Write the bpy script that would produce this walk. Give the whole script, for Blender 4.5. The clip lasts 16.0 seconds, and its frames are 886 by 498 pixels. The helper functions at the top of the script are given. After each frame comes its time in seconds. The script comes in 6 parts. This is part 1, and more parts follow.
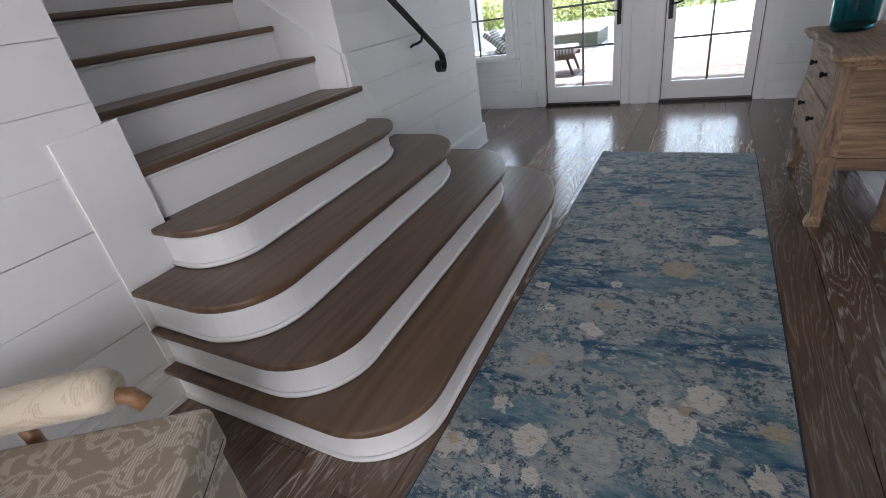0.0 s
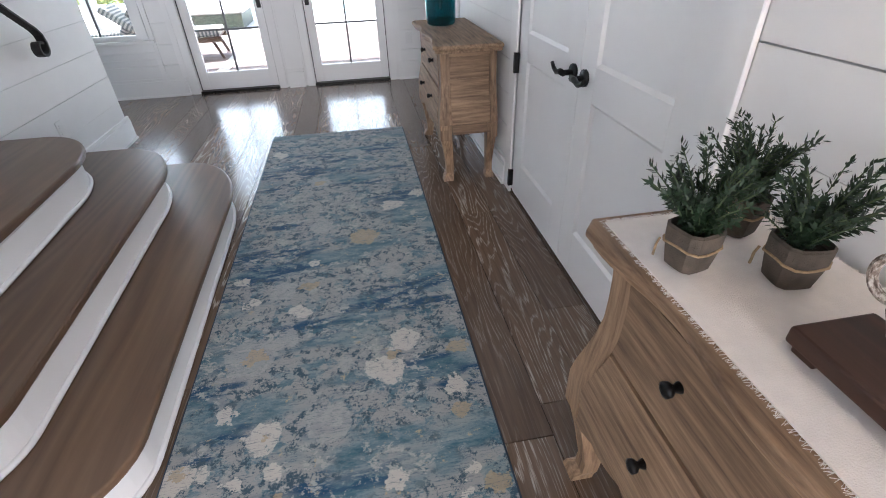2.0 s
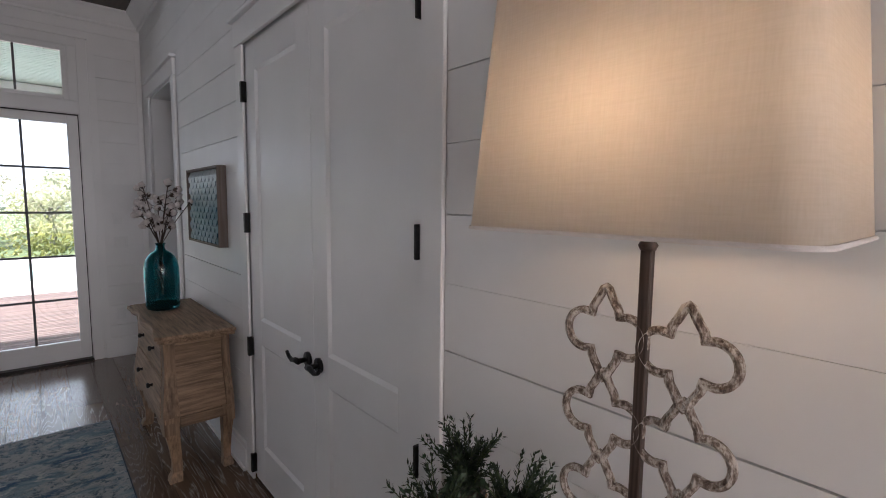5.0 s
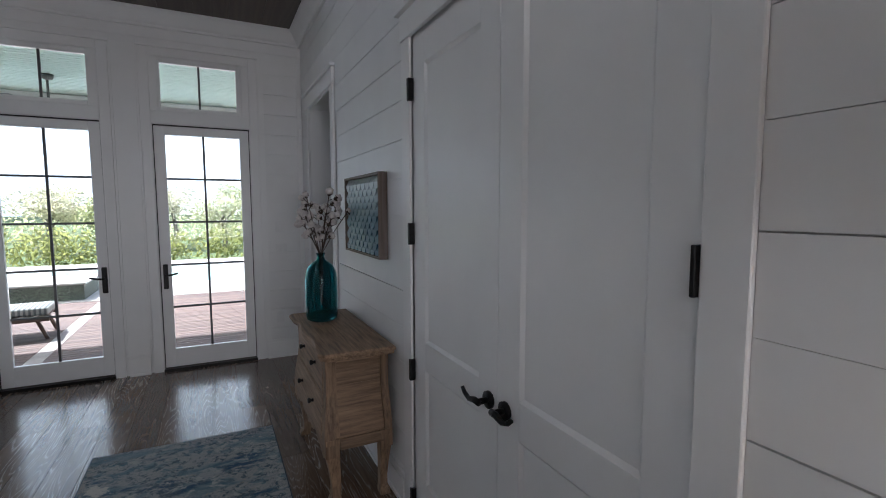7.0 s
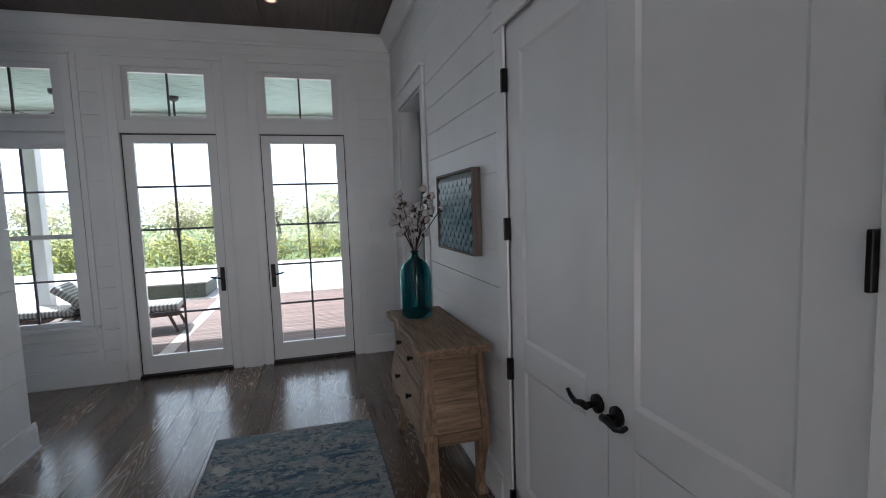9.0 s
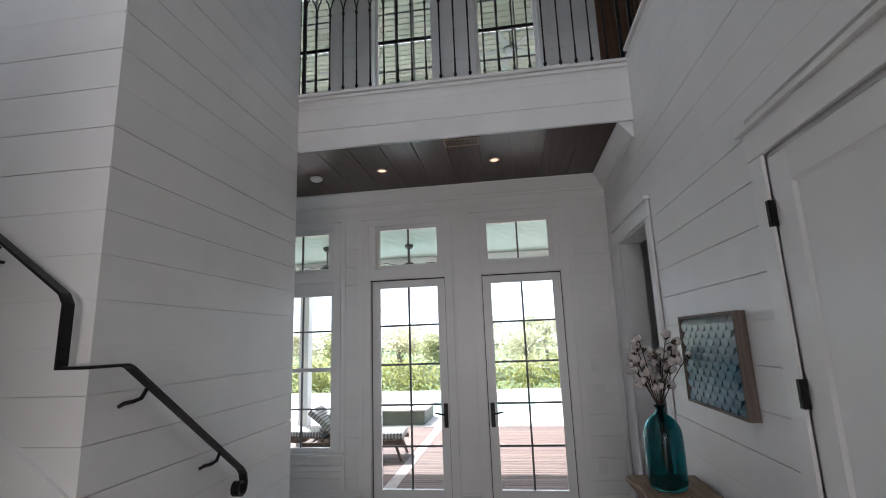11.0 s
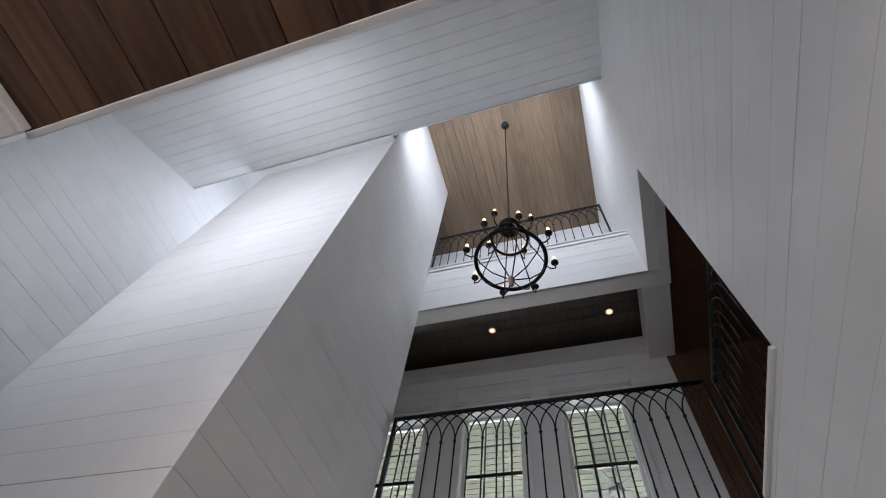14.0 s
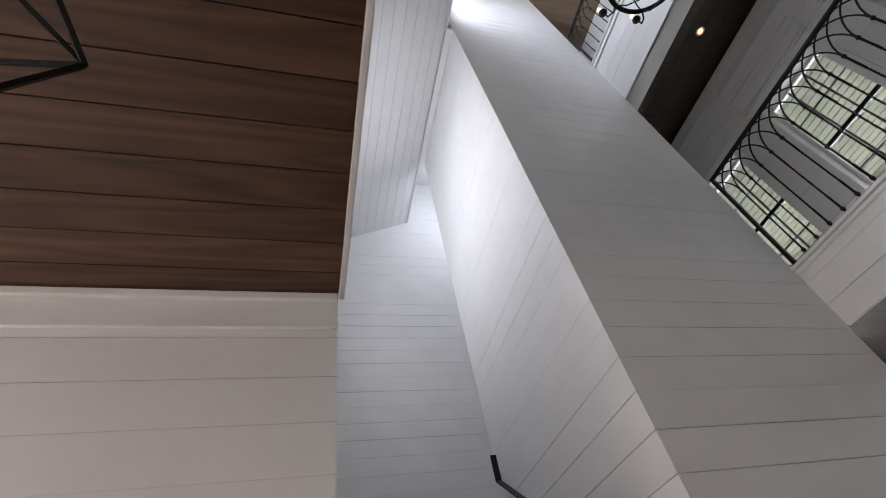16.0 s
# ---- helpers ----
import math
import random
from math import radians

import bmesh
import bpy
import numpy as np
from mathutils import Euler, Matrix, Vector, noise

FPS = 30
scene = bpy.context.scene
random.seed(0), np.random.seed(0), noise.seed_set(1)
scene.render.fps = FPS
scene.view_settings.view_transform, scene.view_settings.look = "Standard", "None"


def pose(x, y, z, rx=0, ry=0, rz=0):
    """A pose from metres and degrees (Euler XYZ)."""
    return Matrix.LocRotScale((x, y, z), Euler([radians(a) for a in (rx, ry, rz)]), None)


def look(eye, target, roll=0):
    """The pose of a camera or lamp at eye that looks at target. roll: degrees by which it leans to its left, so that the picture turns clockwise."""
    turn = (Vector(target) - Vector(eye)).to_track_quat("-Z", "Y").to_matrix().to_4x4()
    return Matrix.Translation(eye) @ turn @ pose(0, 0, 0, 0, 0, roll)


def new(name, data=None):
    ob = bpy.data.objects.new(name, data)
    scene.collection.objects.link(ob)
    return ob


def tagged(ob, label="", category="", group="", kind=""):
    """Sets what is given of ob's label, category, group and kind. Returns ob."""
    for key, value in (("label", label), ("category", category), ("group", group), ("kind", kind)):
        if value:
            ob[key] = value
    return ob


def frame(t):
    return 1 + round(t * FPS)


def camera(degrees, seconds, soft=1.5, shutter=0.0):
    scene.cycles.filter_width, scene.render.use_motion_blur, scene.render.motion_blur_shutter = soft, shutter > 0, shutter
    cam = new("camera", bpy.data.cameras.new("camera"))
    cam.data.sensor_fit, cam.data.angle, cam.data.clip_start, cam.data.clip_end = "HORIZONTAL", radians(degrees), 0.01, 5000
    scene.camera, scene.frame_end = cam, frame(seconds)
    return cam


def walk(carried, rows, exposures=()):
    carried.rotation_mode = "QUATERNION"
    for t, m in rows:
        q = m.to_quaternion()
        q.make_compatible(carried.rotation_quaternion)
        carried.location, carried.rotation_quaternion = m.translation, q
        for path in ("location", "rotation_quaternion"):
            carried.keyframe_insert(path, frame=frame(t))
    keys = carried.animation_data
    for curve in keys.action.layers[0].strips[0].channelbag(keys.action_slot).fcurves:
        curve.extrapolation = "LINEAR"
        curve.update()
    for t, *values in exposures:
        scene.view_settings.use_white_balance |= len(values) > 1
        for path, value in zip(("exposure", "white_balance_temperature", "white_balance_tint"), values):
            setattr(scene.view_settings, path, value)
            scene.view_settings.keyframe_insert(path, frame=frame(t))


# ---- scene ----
cam = camera(86.9, 16.0, 1.0)
PATH = [
    (0, (2.107, 1.386, 1.397), (1.18, 2.885, 0.452), -9.5),
    (0.5, (2.105, 1.369, 1.378), (1.457, 2.939, 0.322), -8.5),
    (1, (2.114, 1.363, 1.35), (1.729, 2.958, 0.206), -7.1),
    (1.5, (2.134, 1.373, 1.347), (2.054, 2.982, 0.162), -5.0),
    (2, (2.164, 1.353, 1.419), (2.42, 2.995, 0.307), -2.1),
    (2.5, (2.232, 1.31, 1.516), (2.835, 3.005, 0.642), -0.3),
    (3, (2.267, 1.234, 1.589), (3.25, 2.883, 1.027), 0.9),
    (3.5, (2.248, 1.243, 1.612), (3.511, 2.756, 1.269), 1.4),
    (3.7, (2.267, 1.26, 1.607), (3.589, 2.733, 1.322), 1.5),
    (5.8, (2.083, 1.408, 1.654), (3.321, 2.971, 1.497), 0.7),
    (6, (2.081, 1.455, 1.643), (3.247, 3.072, 1.479), 0.7),
    (6.5, (2.1, 1.625, 1.64), (3.106, 3.344, 1.459), 0.3),
    (7, (2.138, 1.816, 1.652), (3.014, 3.605, 1.476), -0.1),
    (7.5, (2.112, 1.884, 1.649), (2.934, 3.7, 1.482), -0.4),
    (8, (2.11, 1.89, 1.64), (2.918, 3.713, 1.481), -0.5),
    (8.2, (2.116, 1.886, 1.642), (2.907, 3.716, 1.48), -0.9),
    (10.3, (2.016, 1.881, 1.624), (1.942, 3.875, 1.482), -2.4),
    (10.5, (1.991, 1.908, 1.649), (1.86, 3.902, 1.558), -2.5),
    (11, (1.956, 1.98, 1.776), (1.68, 3.924, 2.154), -2.1),
    (11.5, (1.914, 2.147, 1.843), (1.562, 3.926, 2.686), -1.0),
    (11.9, (1.895, 2.273, 1.888), (1.55, 3.893, 3.008), -0.6),
    (12, (1.898, 2.316, 1.895), (1.552, 3.883, 3.089), -0.2),
    (12.5, (1.977, 2.385, 1.963), (1.602, 3.672, 3.448), 2.4),
    (13, (1.986, 2.358, 1.99), (1.592, 3.405, 3.648), 6.0),
    (13.5, (2.002, 2.35, 1.987), (1.581, 3.283, 3.705), 9.5),
    (14, (2.012, 2.356, 1.995), (1.561, 3.243, 3.73), 12.1),
    (14.5, (2.007, 2.317, 1.991), (1.54, 3.189, 3.729), 13.3),
    (15, (1.989, 2.254, 1.979), (1.485, 3.117, 3.711), 7.6),
    (15.5, (2.021, 2.248, 1.971), (1.188, 3.119, 3.568), -7.3),
    (16, (2.011, 2.217, 1.967), (0.719, 2.727, 3.407), -13.0),
]
EXPOSURES = [(0.0, 1.92, 5600, 13), (0.5, 2.16, 5580, 13), (1.0, 2.36, 5590, 13), (1.5, 2.62, 5600, 14), (2.0, 2.6, 5600, 13), (2.5, 2.4, 5600, 13), (3.0, 2.08, 5800, 15), (3.5, 1.6, 5850, 16), (6.0, 1.18, 5900, 18), (6.5, 1.12, 5550, 13), (8.0, 1.07, 5600, 12), (10.5, 1.12, 5700, 11), (11.0, 1.32, 5850, 13), (12.0, 1.36, 5950, 14), (12.5, 1.45, 6000, 15), (14.5, 1.42, 6030, 16), (15.3, 1.44, 6020, 17), (16.0, 1.42, 6200, 17)]
walk(cam, [(t, look(eye, target, roll)) for t, eye, target, roll in PATH], EXPOSURES)

# ---- world and light ----
world = bpy.data.worlds.new("sky")
scene.world = world
world.use_nodes = True
wn = world.node_tree
sky = wn.nodes.new("ShaderNodeTexSky")
sky.sky_type, sky.sun_disc = "NISHITA", False
sky.dust_density, sky.air_density = 6.0, 1.0
sky.sun_elevation, sky.sun_rotation = radians(52), radians(-60)
wn.links.new(sky.outputs[0], wn.nodes["Background"].inputs[0])
wn.nodes["Background"].inputs[1].default_value = 0.15


def lamp(name, kind, m, energy, colour=(1, 1, 1), size=None, size_y=None):
    d = bpy.data.lights.new(name, kind)
    d.energy, d.color = energy, colour
    if kind == "AREA":
        d.shape, d.size, d.size_y = "RECTANGLE", size, size_y
    elif kind == "SUN":
        d.angle = size
    else:
        d.shadow_soft_size = size
    ob = new(name, d)
    ob.matrix_world = m
    return ob


lamp("sun", "SUN", look((-8, 20, 17), (0, 10, 0)), 5.0, (1, 0.97, 0.92), radians(0.5))
# daylight of the windows in the tower, above the sloped ceiling
lamp("tower_window_light", "AREA", pose(1.55, 3.90, 9.9, 90, 0, 0), 26, (0.88, 0.94, 1.0), 2.6, 1.7)
# no window here: unseen lamp added to brighten the wall behind the stairs
lamp("stair_window_light", "AREA", pose(-2.2, 4.8, 8.6, 0, 90, 0), 7, (0.88, 0.94, 1.0), 1.4, 2.0)
# added fill for the core wall; the stair's south wall has no window
lamp("loft_window_light", "AREA", pose(-0.85, 2.34, 6.3, 90, 0, 0), 14, (0.97, 0.98, 1.0), 1.8, 2.4)
# fill lamp added behind the walk, before the room's unbroken south wall
lamp("room_window_light", "AREA", pose(1.8, -4.8, 1.4, 74, 0, 0), 48, (1.0, 0.91, 0.82), 2.3, 1.6)
# daylight through the unseen opening in the east wall of the room
lamp("side_window_light", "AREA", pose(3.06, -1.3, 1.55, 0, 58, 0), 28, (1.0, 0.88, 0.77), 1.5, 2.4)
# out-of-view fill added to the entry; the north wall is closed here
lamp("hall_window_light", "AREA", pose(-1.75, 7.1, 1.9, -90, 0, 0), 3, (0.92, 0.96, 1.0), 0.8, 2.2)


# ---- materials ----
def mat(name):
    m = bpy.data.materials.new(name)
    m.use_nodes = True
    nt = m.node_tree
    return m, nt, nt.nodes["Principled BSDF"]


def nd(nt, kind, **kw):
    n = nt.nodes.new(kind)
    for k, v in kw.items():
        if k in n.inputs:
            n.inputs[k].default_value = v
    return n


def ramp(nt, src, stops):
    r = nt.nodes.new("ShaderNodeValToRGB")
    while len(r.color_ramp.elements) < len(stops):
        r.color_ramp.elements.new(0.5)
    for e, (p, c) in zip(r.color_ramp.elements, stops):
        e.position, e.color = p, (*c, 1)
    nt.links.new(src, r.inputs[0])
    return r


def mapped(nt, scale, space="Position", rot=(0, 0, 0)):
    if space == "Position":
        src = nt.nodes.new("ShaderNodeNewGeometry").outputs["Position"]
    else:
        src = nt.nodes.new("ShaderNodeTexCoord").outputs[space]
    mp = nt.nodes.new("ShaderNodeMapping")
    mp.inputs["Scale"].default_value = scale
    mp.inputs["Rotation"].default_value = rot
    nt.links.new(src, mp.inputs["Vector"])
    return mp.outputs[0]


def bumped(nt, bsdf, height, strength, distance=0.002):
    b = nd(nt, "ShaderNodeBump", Strength=strength, Distance=distance)
    nt.links.new(height, b.inputs["Height"])
    nt.links.new(b.outputs[0], bsdf.inputs["Normal"])


def plain(name, colour, rough=0.5, metal=0.0, var=0.12, scale=9.0, bump=0.15, space="Position"):
    """Colour with two scales of soft variation and a fine relief."""
    m, nt, b = mat(name)
    v = mapped(nt, (1, 1, 1), space)
    n1 = nd(nt, "ShaderNodeTexNoise", Scale=scale, Detail=6.0)
    n2 = nd(nt, "ShaderNodeTexNoise", Scale=scale * 14, Detail=3.0)
    nt.links.new(v, n1.inputs["Vector"])
    nt.links.new(v, n2.inputs["Vector"])
    lo = tuple(c * (1 - var) for c in colour)
    hi = tuple(min(1, c * (1 + var)) for c in colour)
    r = ramp(nt, n1.outputs["Fac"], [(0.3, lo), (0.7, hi)])
    nt.links.new(r.outputs[0], b.inputs["Base Color"])
    b.inputs["Roughness"].default_value, b.inputs["Metallic"].default_value = rough, metal
    bumped(nt, b, n2.outputs["Fac"], bump)
    return m


def wood(name, dark, light, rough=0.45, scale=1.0, axis="y", grain=(0.42, 0.62), bump=0.3, per_piece=0.25, space="Position", coat=0.0, cathedral=0.55):
    """Sawn wood: long grain with cathedral figure along one axis, each piece its own tone."""
    m, nt, b = mat(name)
    sc = {"x": (0.9, 14, 14), "y": (14, 0.9, 14), "z": (14, 14, 0.9)}[axis]
    info = nt.nodes.new("ShaderNodeObjectInfo")
    island = nt.nodes.new("ShaderNodeNewGeometry")
    add = nt.nodes.new("ShaderNodeMath")
    nt.links.new(info.outputs["Random"], add.inputs[0])
    nt.links.new(island.outputs["Random Per Island"], add.inputs[1])
    frac = nd(nt, "ShaderNodeMath")
    frac.operation = "FRACT"
    nt.links.new(add.outputs[0], frac.inputs[0])
    shift = nt.nodes.new("ShaderNodeVectorMath")
    shift.operation = "SCALE"
    shift.inputs[0].default_value = (37, 53, 29)
    nt.links.new(frac.outputs[0], shift.inputs["Scale"])
    pos = nt.nodes.new("ShaderNodeVectorMath")
    src = mapped(nt, tuple(c * scale for c in sc), space)
    nt.links.new(src, pos.inputs[0])
    nt.links.new(shift.outputs[0], pos.inputs[1])
    n0 = nd(nt, "ShaderNodeTexNoise", Scale=0.35, Detail=2.0)
    nt.links.new(pos.outputs[0], n0.inputs["Vector"])
    ring = nd(nt, "ShaderNodeMath")
    ring.operation = "MULTIPLY"
    ring.inputs[1].default_value = 11.0
    nt.links.new(n0.outputs["Fac"], ring.inputs[0])
    saw = nd(nt, "ShaderNodeMath")
    saw.operation = "PINGPONG"
    saw.inputs[1].default_value = 0.5
    nt.links.new(ring.outputs[0], saw.inputs[0])
    n1 = nd(nt, "ShaderNodeTexNoise", Scale=3.5, Detail=8.0, Roughness=0.7)
    nt.links.new(pos.outputs[0], n1.inputs["Vector"])
    mix = nt.nodes.new("ShaderNodeMix")
    mix.inputs["Factor"].default_value = cathedral
    nt.links.new(n1.outputs["Fac"], mix.inputs["A"])
    nt.links.new(saw.outputs[0], mix.inputs["B"])
    r = ramp(nt, mix.outputs["Result"], [(grain[0] - 0.15, dark), (grain[1], light)])
    tone = r.outputs[0]
    hsv = nd(nt, "ShaderNodeHueSaturation")
    val = nd(nt, "ShaderNodeMapRange")
    val.inputs["To Min"].default_value, val.inputs["To Max"].default_value = 1 - per_piece, 1 + per_piece
    nt.links.new(frac.outputs[0], val.inputs["Value"])
    nt.links.new(val.outputs[0], hsv.inputs["Value"])
    nt.links.new(tone, hsv.inputs["Color"])
    nt.links.new(hsv.outputs[0], b.inputs["Base Color"])
    b.inputs["Roughness"].default_value = rough
    b.inputs["Coat Weight"].default_value = coat
    bumped(nt, b, mix.outputs["Result"], bump, 0.0015)
    return m


PAINT = plain("white_wall_paint", (0.80, 0.80, 0.79), 0.42, var=0.03, scale=3, bump=0.06)
TRIM = plain("white_trim_paint", (0.82, 0.82, 0.81), 0.33, var=0.02, scale=4, bump=0.05)
def cerused_oak(name):
    """Brown oak with a pale filler in the fine rings of its grain, stronger on some boards."""
    m, nt, b = mat(name)
    def op(kind, a, c):
        k = nd(nt, "ShaderNodeMath")
        k.operation = kind
        for i, v in enumerate((a, c)):
            if isinstance(v, (int, float)):
                k.inputs[i].default_value = v
            else:
                nt.links.new(v, k.inputs[i])
        return k.outputs[0]
    def span(src, lo, hi, a=0.0, c=1.0):
        r = nd(nt, "ShaderNodeMapRange")
        for key, v in (("From Min", lo), ("From Max", hi), ("To Min", a), ("To Max", c)):
            r.inputs[key].default_value = v
        nt.links.new(src, r.inputs["Value"])
        return r.outputs[0]
    rnd = nt.nodes.new("ShaderNodeObjectInfo").outputs["Random"]
    shift = nt.nodes.new("ShaderNodeVectorMath")
    shift.operation = "SCALE"
    shift.inputs[0].default_value = (61, 83, 47)
    nt.links.new(rnd, shift.inputs["Scale"])
    def field(scale, noise_scale, detail, rough=0.5):
        add = nt.nodes.new("ShaderNodeVectorMath")
        nt.links.new(mapped(nt, scale), add.inputs[0])
        nt.links.new(shift.outputs[0], add.inputs[1])
        n = nd(nt, "ShaderNodeTexNoise", Scale=noise_scale, Detail=detail, Roughness=rough)
        nt.links.new(add.outputs[0], n.inputs["Vector"])
        return n.outputs["Fac"]
    figure = field((6.0, 0.6, 6.0), 1.0, 1.5)
    pores = field((220, 14, 220), 1.0, 2.0)
    fibre = field((60, 2.2, 60), 1.0, 5.0, 0.7)
    patch = field((3.0, 0.8, 3.0), 1.0, 2.0)
    saw = op("PINGPONG", op("ADD", op("MULTIPLY", figure, 26.0), op("MULTIPLY", fibre, 1.3)), 0.5)
    tone = ramp(nt, op("ADD", op("MULTIPLY", fibre, 0.6), op("MULTIPLY", patch, 0.4)), [(0.32, (0.076, 0.047, 0.029)), (0.66, (0.172, 0.116, 0.076))])
    line = op("MULTIPLY", span(saw, 0.33, 0.46), span(pores, 0.36, 0.58))
    line = op("MULTIPLY", line, op("MULTIPLY", span(rnd, 0.05, 0.7, 0.15, 0.95), span(patch, 0.36, 0.58, 0.25, 1.0)))
    fill = nt.nodes.new("ShaderNodeMix")
    fill.data_type = "RGBA"
    nt.links.new(line, fill.inputs["Factor"])
    nt.links.new(tone.outputs[0], fill.inputs[6])
    fill.inputs[7].default_value = (0.50, 0.44, 0.37, 1)
    hsv = nd(nt, "ShaderNodeHueSaturation")
    nt.links.new(span(rnd, 0.0, 1.0, 0.76, 1.28), hsv.inputs["Value"])
    nt.links.new(fill.outputs[2], hsv.inputs["Color"])
    nt.links.new(hsv.outputs[0], b.inputs["Base Color"])
    b.inputs["Roughness"].default_value = 0.24
    b.inputs["Coat Weight"].default_value, b.inputs["Coat Roughness"].default_value = 0.35, 0.13
    bumped(nt, b, op("SUBTRACT", op("MULTIPLY", fibre, 0.5), op("MULTIPLY", line, 0.6)), 0.28, 0.0015)
    return m


FLOORWOOD = cerused_oak("cerused_dark_oak")
TREADWOOD = wood("stained_oak_tread", (0.092, 0.055, 0.031), (0.178, 0.113, 0.067), 0.33, 0.8, "y", (0.35, 0.7), 0.2, 0.12)
CEILWOOD = wood("dark_cypress_ceiling", (0.045, 0.028, 0.019), (0.092, 0.060, 0.041), 0.42, 0.8, "y", (0.35, 0.7), 0.2, 0.2)
ROOMWOOD = wood("brown_cypress_ceiling", (0.060, 0.029, 0.015), (0.165, 0.083, 0.045), 0.5, 0.8, "y", (0.35, 0.7), 0.2, 0.2)
PALEWOOD = wood("grey_cypress_ceiling", (0.17, 0.115, 0.07), (0.27, 0.195, 0.13), 0.5, 0.8, "y", (0.35, 0.7), 0.2, 0.15)
DARKPANEL = wood("dark_walnut_panelling", (0.080, 0.040, 0.022), (0.16, 0.085, 0.048), 0.4, 0.8, "z", (0.35, 0.7), 0.2, 0.2)
IRON = plain("black_wrought_iron", (0.018, 0.017, 0.017), 0.45, 0.6, 0.3, 40, 0.4)
BLACK = plain("oil_rubbed_bronze", (0.016, 0.015, 0.015), 0.4, 0.7, 0.3, 40, 0.2)


def glass(name, colour, rough=0.0, ior=1.45):
    m, nt, b = mat(name)
    b.inputs["Base Color"].default_value = (*colour, 1)
    b.inputs["Transmission Weight"].default_value = 1
    b.inputs["Roughness"].default_value, b.inputs["IOR"].default_value = rough, ior
    return m


PANE = glass("window_glass", (0.97, 0.99, 0.98), 0.0, 1.2)


# ---- helpers for meshes ----
def link(name, bm, material, parent=None, label="", smooth=False):
    me = bpy.data.meshes.new(name)
    bm.to_mesh(me)
    bm.free()
    me.materials.append(material)
    if smooth:
        me.polygons.foreach_set("use_smooth", [True] * len(me.polygons))
    ob = new(name, me)
    if parent is not None:
        ob.parent = parent
    if label:
        ob["label"] = label
    return ob


def part(name, bm, material, parent, label="", smooth=False):
    return link(name, bm, material, parent, label, smooth)


def thing(name, m, label, category, group="", kind=""):
    ob = new(name)
    ob.empty_display_size = 0.1
    ob.matrix_world = m
    return tagged(ob, label, category, group, kind)


def box(bm, x0, x1, y0, y1, z0, z1, bevel=0.0, seg=1):
    v = bmesh.ops.create_cube(bm, size=1)["verts"]
    for p in v:
        p.co = (x0 + (p.co.x + 0.5) * (x1 - x0), y0 + (p.co.y + 0.5) * (y1 - y0), z0 + (p.co.z + 0.5) * (z1 - z0))
    if bevel:
        es = list({e for p in v for e in p.link_edges})
        bmesh.ops.bevel(bm, geom=es, offset=bevel, segments=seg, affect="EDGES", profile=0.5)
    return bm


def boxes(*specs, bevel=0.0, seg=1):
    bm = bmesh.new()
    for s in specs:
        box(bm, *s, bevel=bevel, seg=seg)
    return bm


def tube(bm, pts, r, n=8, closed=False, radii=None, cap=True):
    """A round bar along points."""
    pts = [Vector(p) for p in pts]
    rings = []
    up = Vector((0, 0, 1))
    prev = None
    for i, p in enumerate(pts):
        a = pts[i - 1] if (i > 0 or closed) else p
        c = pts[(i + 1) % len(pts)] if (i < len(pts) - 1 or closed) else p
        d = (c - a).normalized()
        if prev is None:
            s = d.cross(up if abs(d.z) < 0.9 else Vector((1, 0, 0))).normalized()
        else:
            s = (prev - d * prev.dot(d)).normalized()
        prev = s
        t = d.cross(s)
        rr = radii[i] if radii else r
        rings.append([bm.verts.new(p + rr * (math.cos(2 * math.pi * k / n) * s + math.sin(2 * math.pi * k / n) * t)) for k in range(n)])
    m = len(rings)
    for i in range(m if closed else m - 1):
        a, b = rings[i], rings[(i + 1) % m]
        for k in range(n):
            bm.faces.new((a[k], a[(k + 1) % n], b[(k + 1) % n], b[k]))
    if cap and not closed:
        bm.faces.new(rings[0][::-1])
        bm.faces.new(rings[-1])
    return bm


def lathe(bm, profile, n=24, centre=(0, 0, 0)):
    """Turned solid from (radius, height) pairs."""
    cx, cy, cz = centre
    rings = []
    for r, z in profile:
        if r < 1e-6:
            rings.append([bm.verts.new((cx, cy, cz + z))])
        else:
            rings.append([bm.verts.new((cx + r * math.cos(2 * math.pi * k / n), cy + r * math.sin(2 * math.pi * k / n), cz + z)) for k in range(n)])
    for a, b in zip(rings, rings[1:]):
        for k in range(n):
            q = [a[k % len(a)], a[(k + 1) % len(a)], b[(k + 1) % len(b)], b[k % len(b)]]
            q = list(dict.fromkeys(q))
            if len(q) > 2:
                bm.faces.new(q)
    return bm


def prism(bm, outline, z0, z1, bevel=0.0, seg=2):
    """A flat slab from an outline of (x, y) pairs."""
    lo = [bm.verts.new((x, y, z0)) for x, y in outline]
    hi = [bm.verts.new((x, y, z1)) for x, y in outline]
    n = len(outline)
    bm.faces.new(lo[::-1])
    top = bm.faces.new(hi)
    for k in range(n):
        bm.faces.new((lo[k], lo[(k + 1) % n], hi[(k + 1) % n], hi[k]))
    bmesh.ops.recalc_face_normals(bm, faces=bm.faces)
    if bevel:
        es = [e for e in bm.edges if abs(e.verts[0].co.z - e.verts[1].co.z) < 1e-6]
        bmesh.ops.bevel(bm, geom=es, offset=bevel, segments=seg, affect="EDGES", profile=0.5)
    return bm


UNIT = bpy.data.meshes.new("board")
_b = bmesh.new()
bmesh.ops.create_cube(_b, size=1)
_b.to_mesh(UNIT)
_b.free()


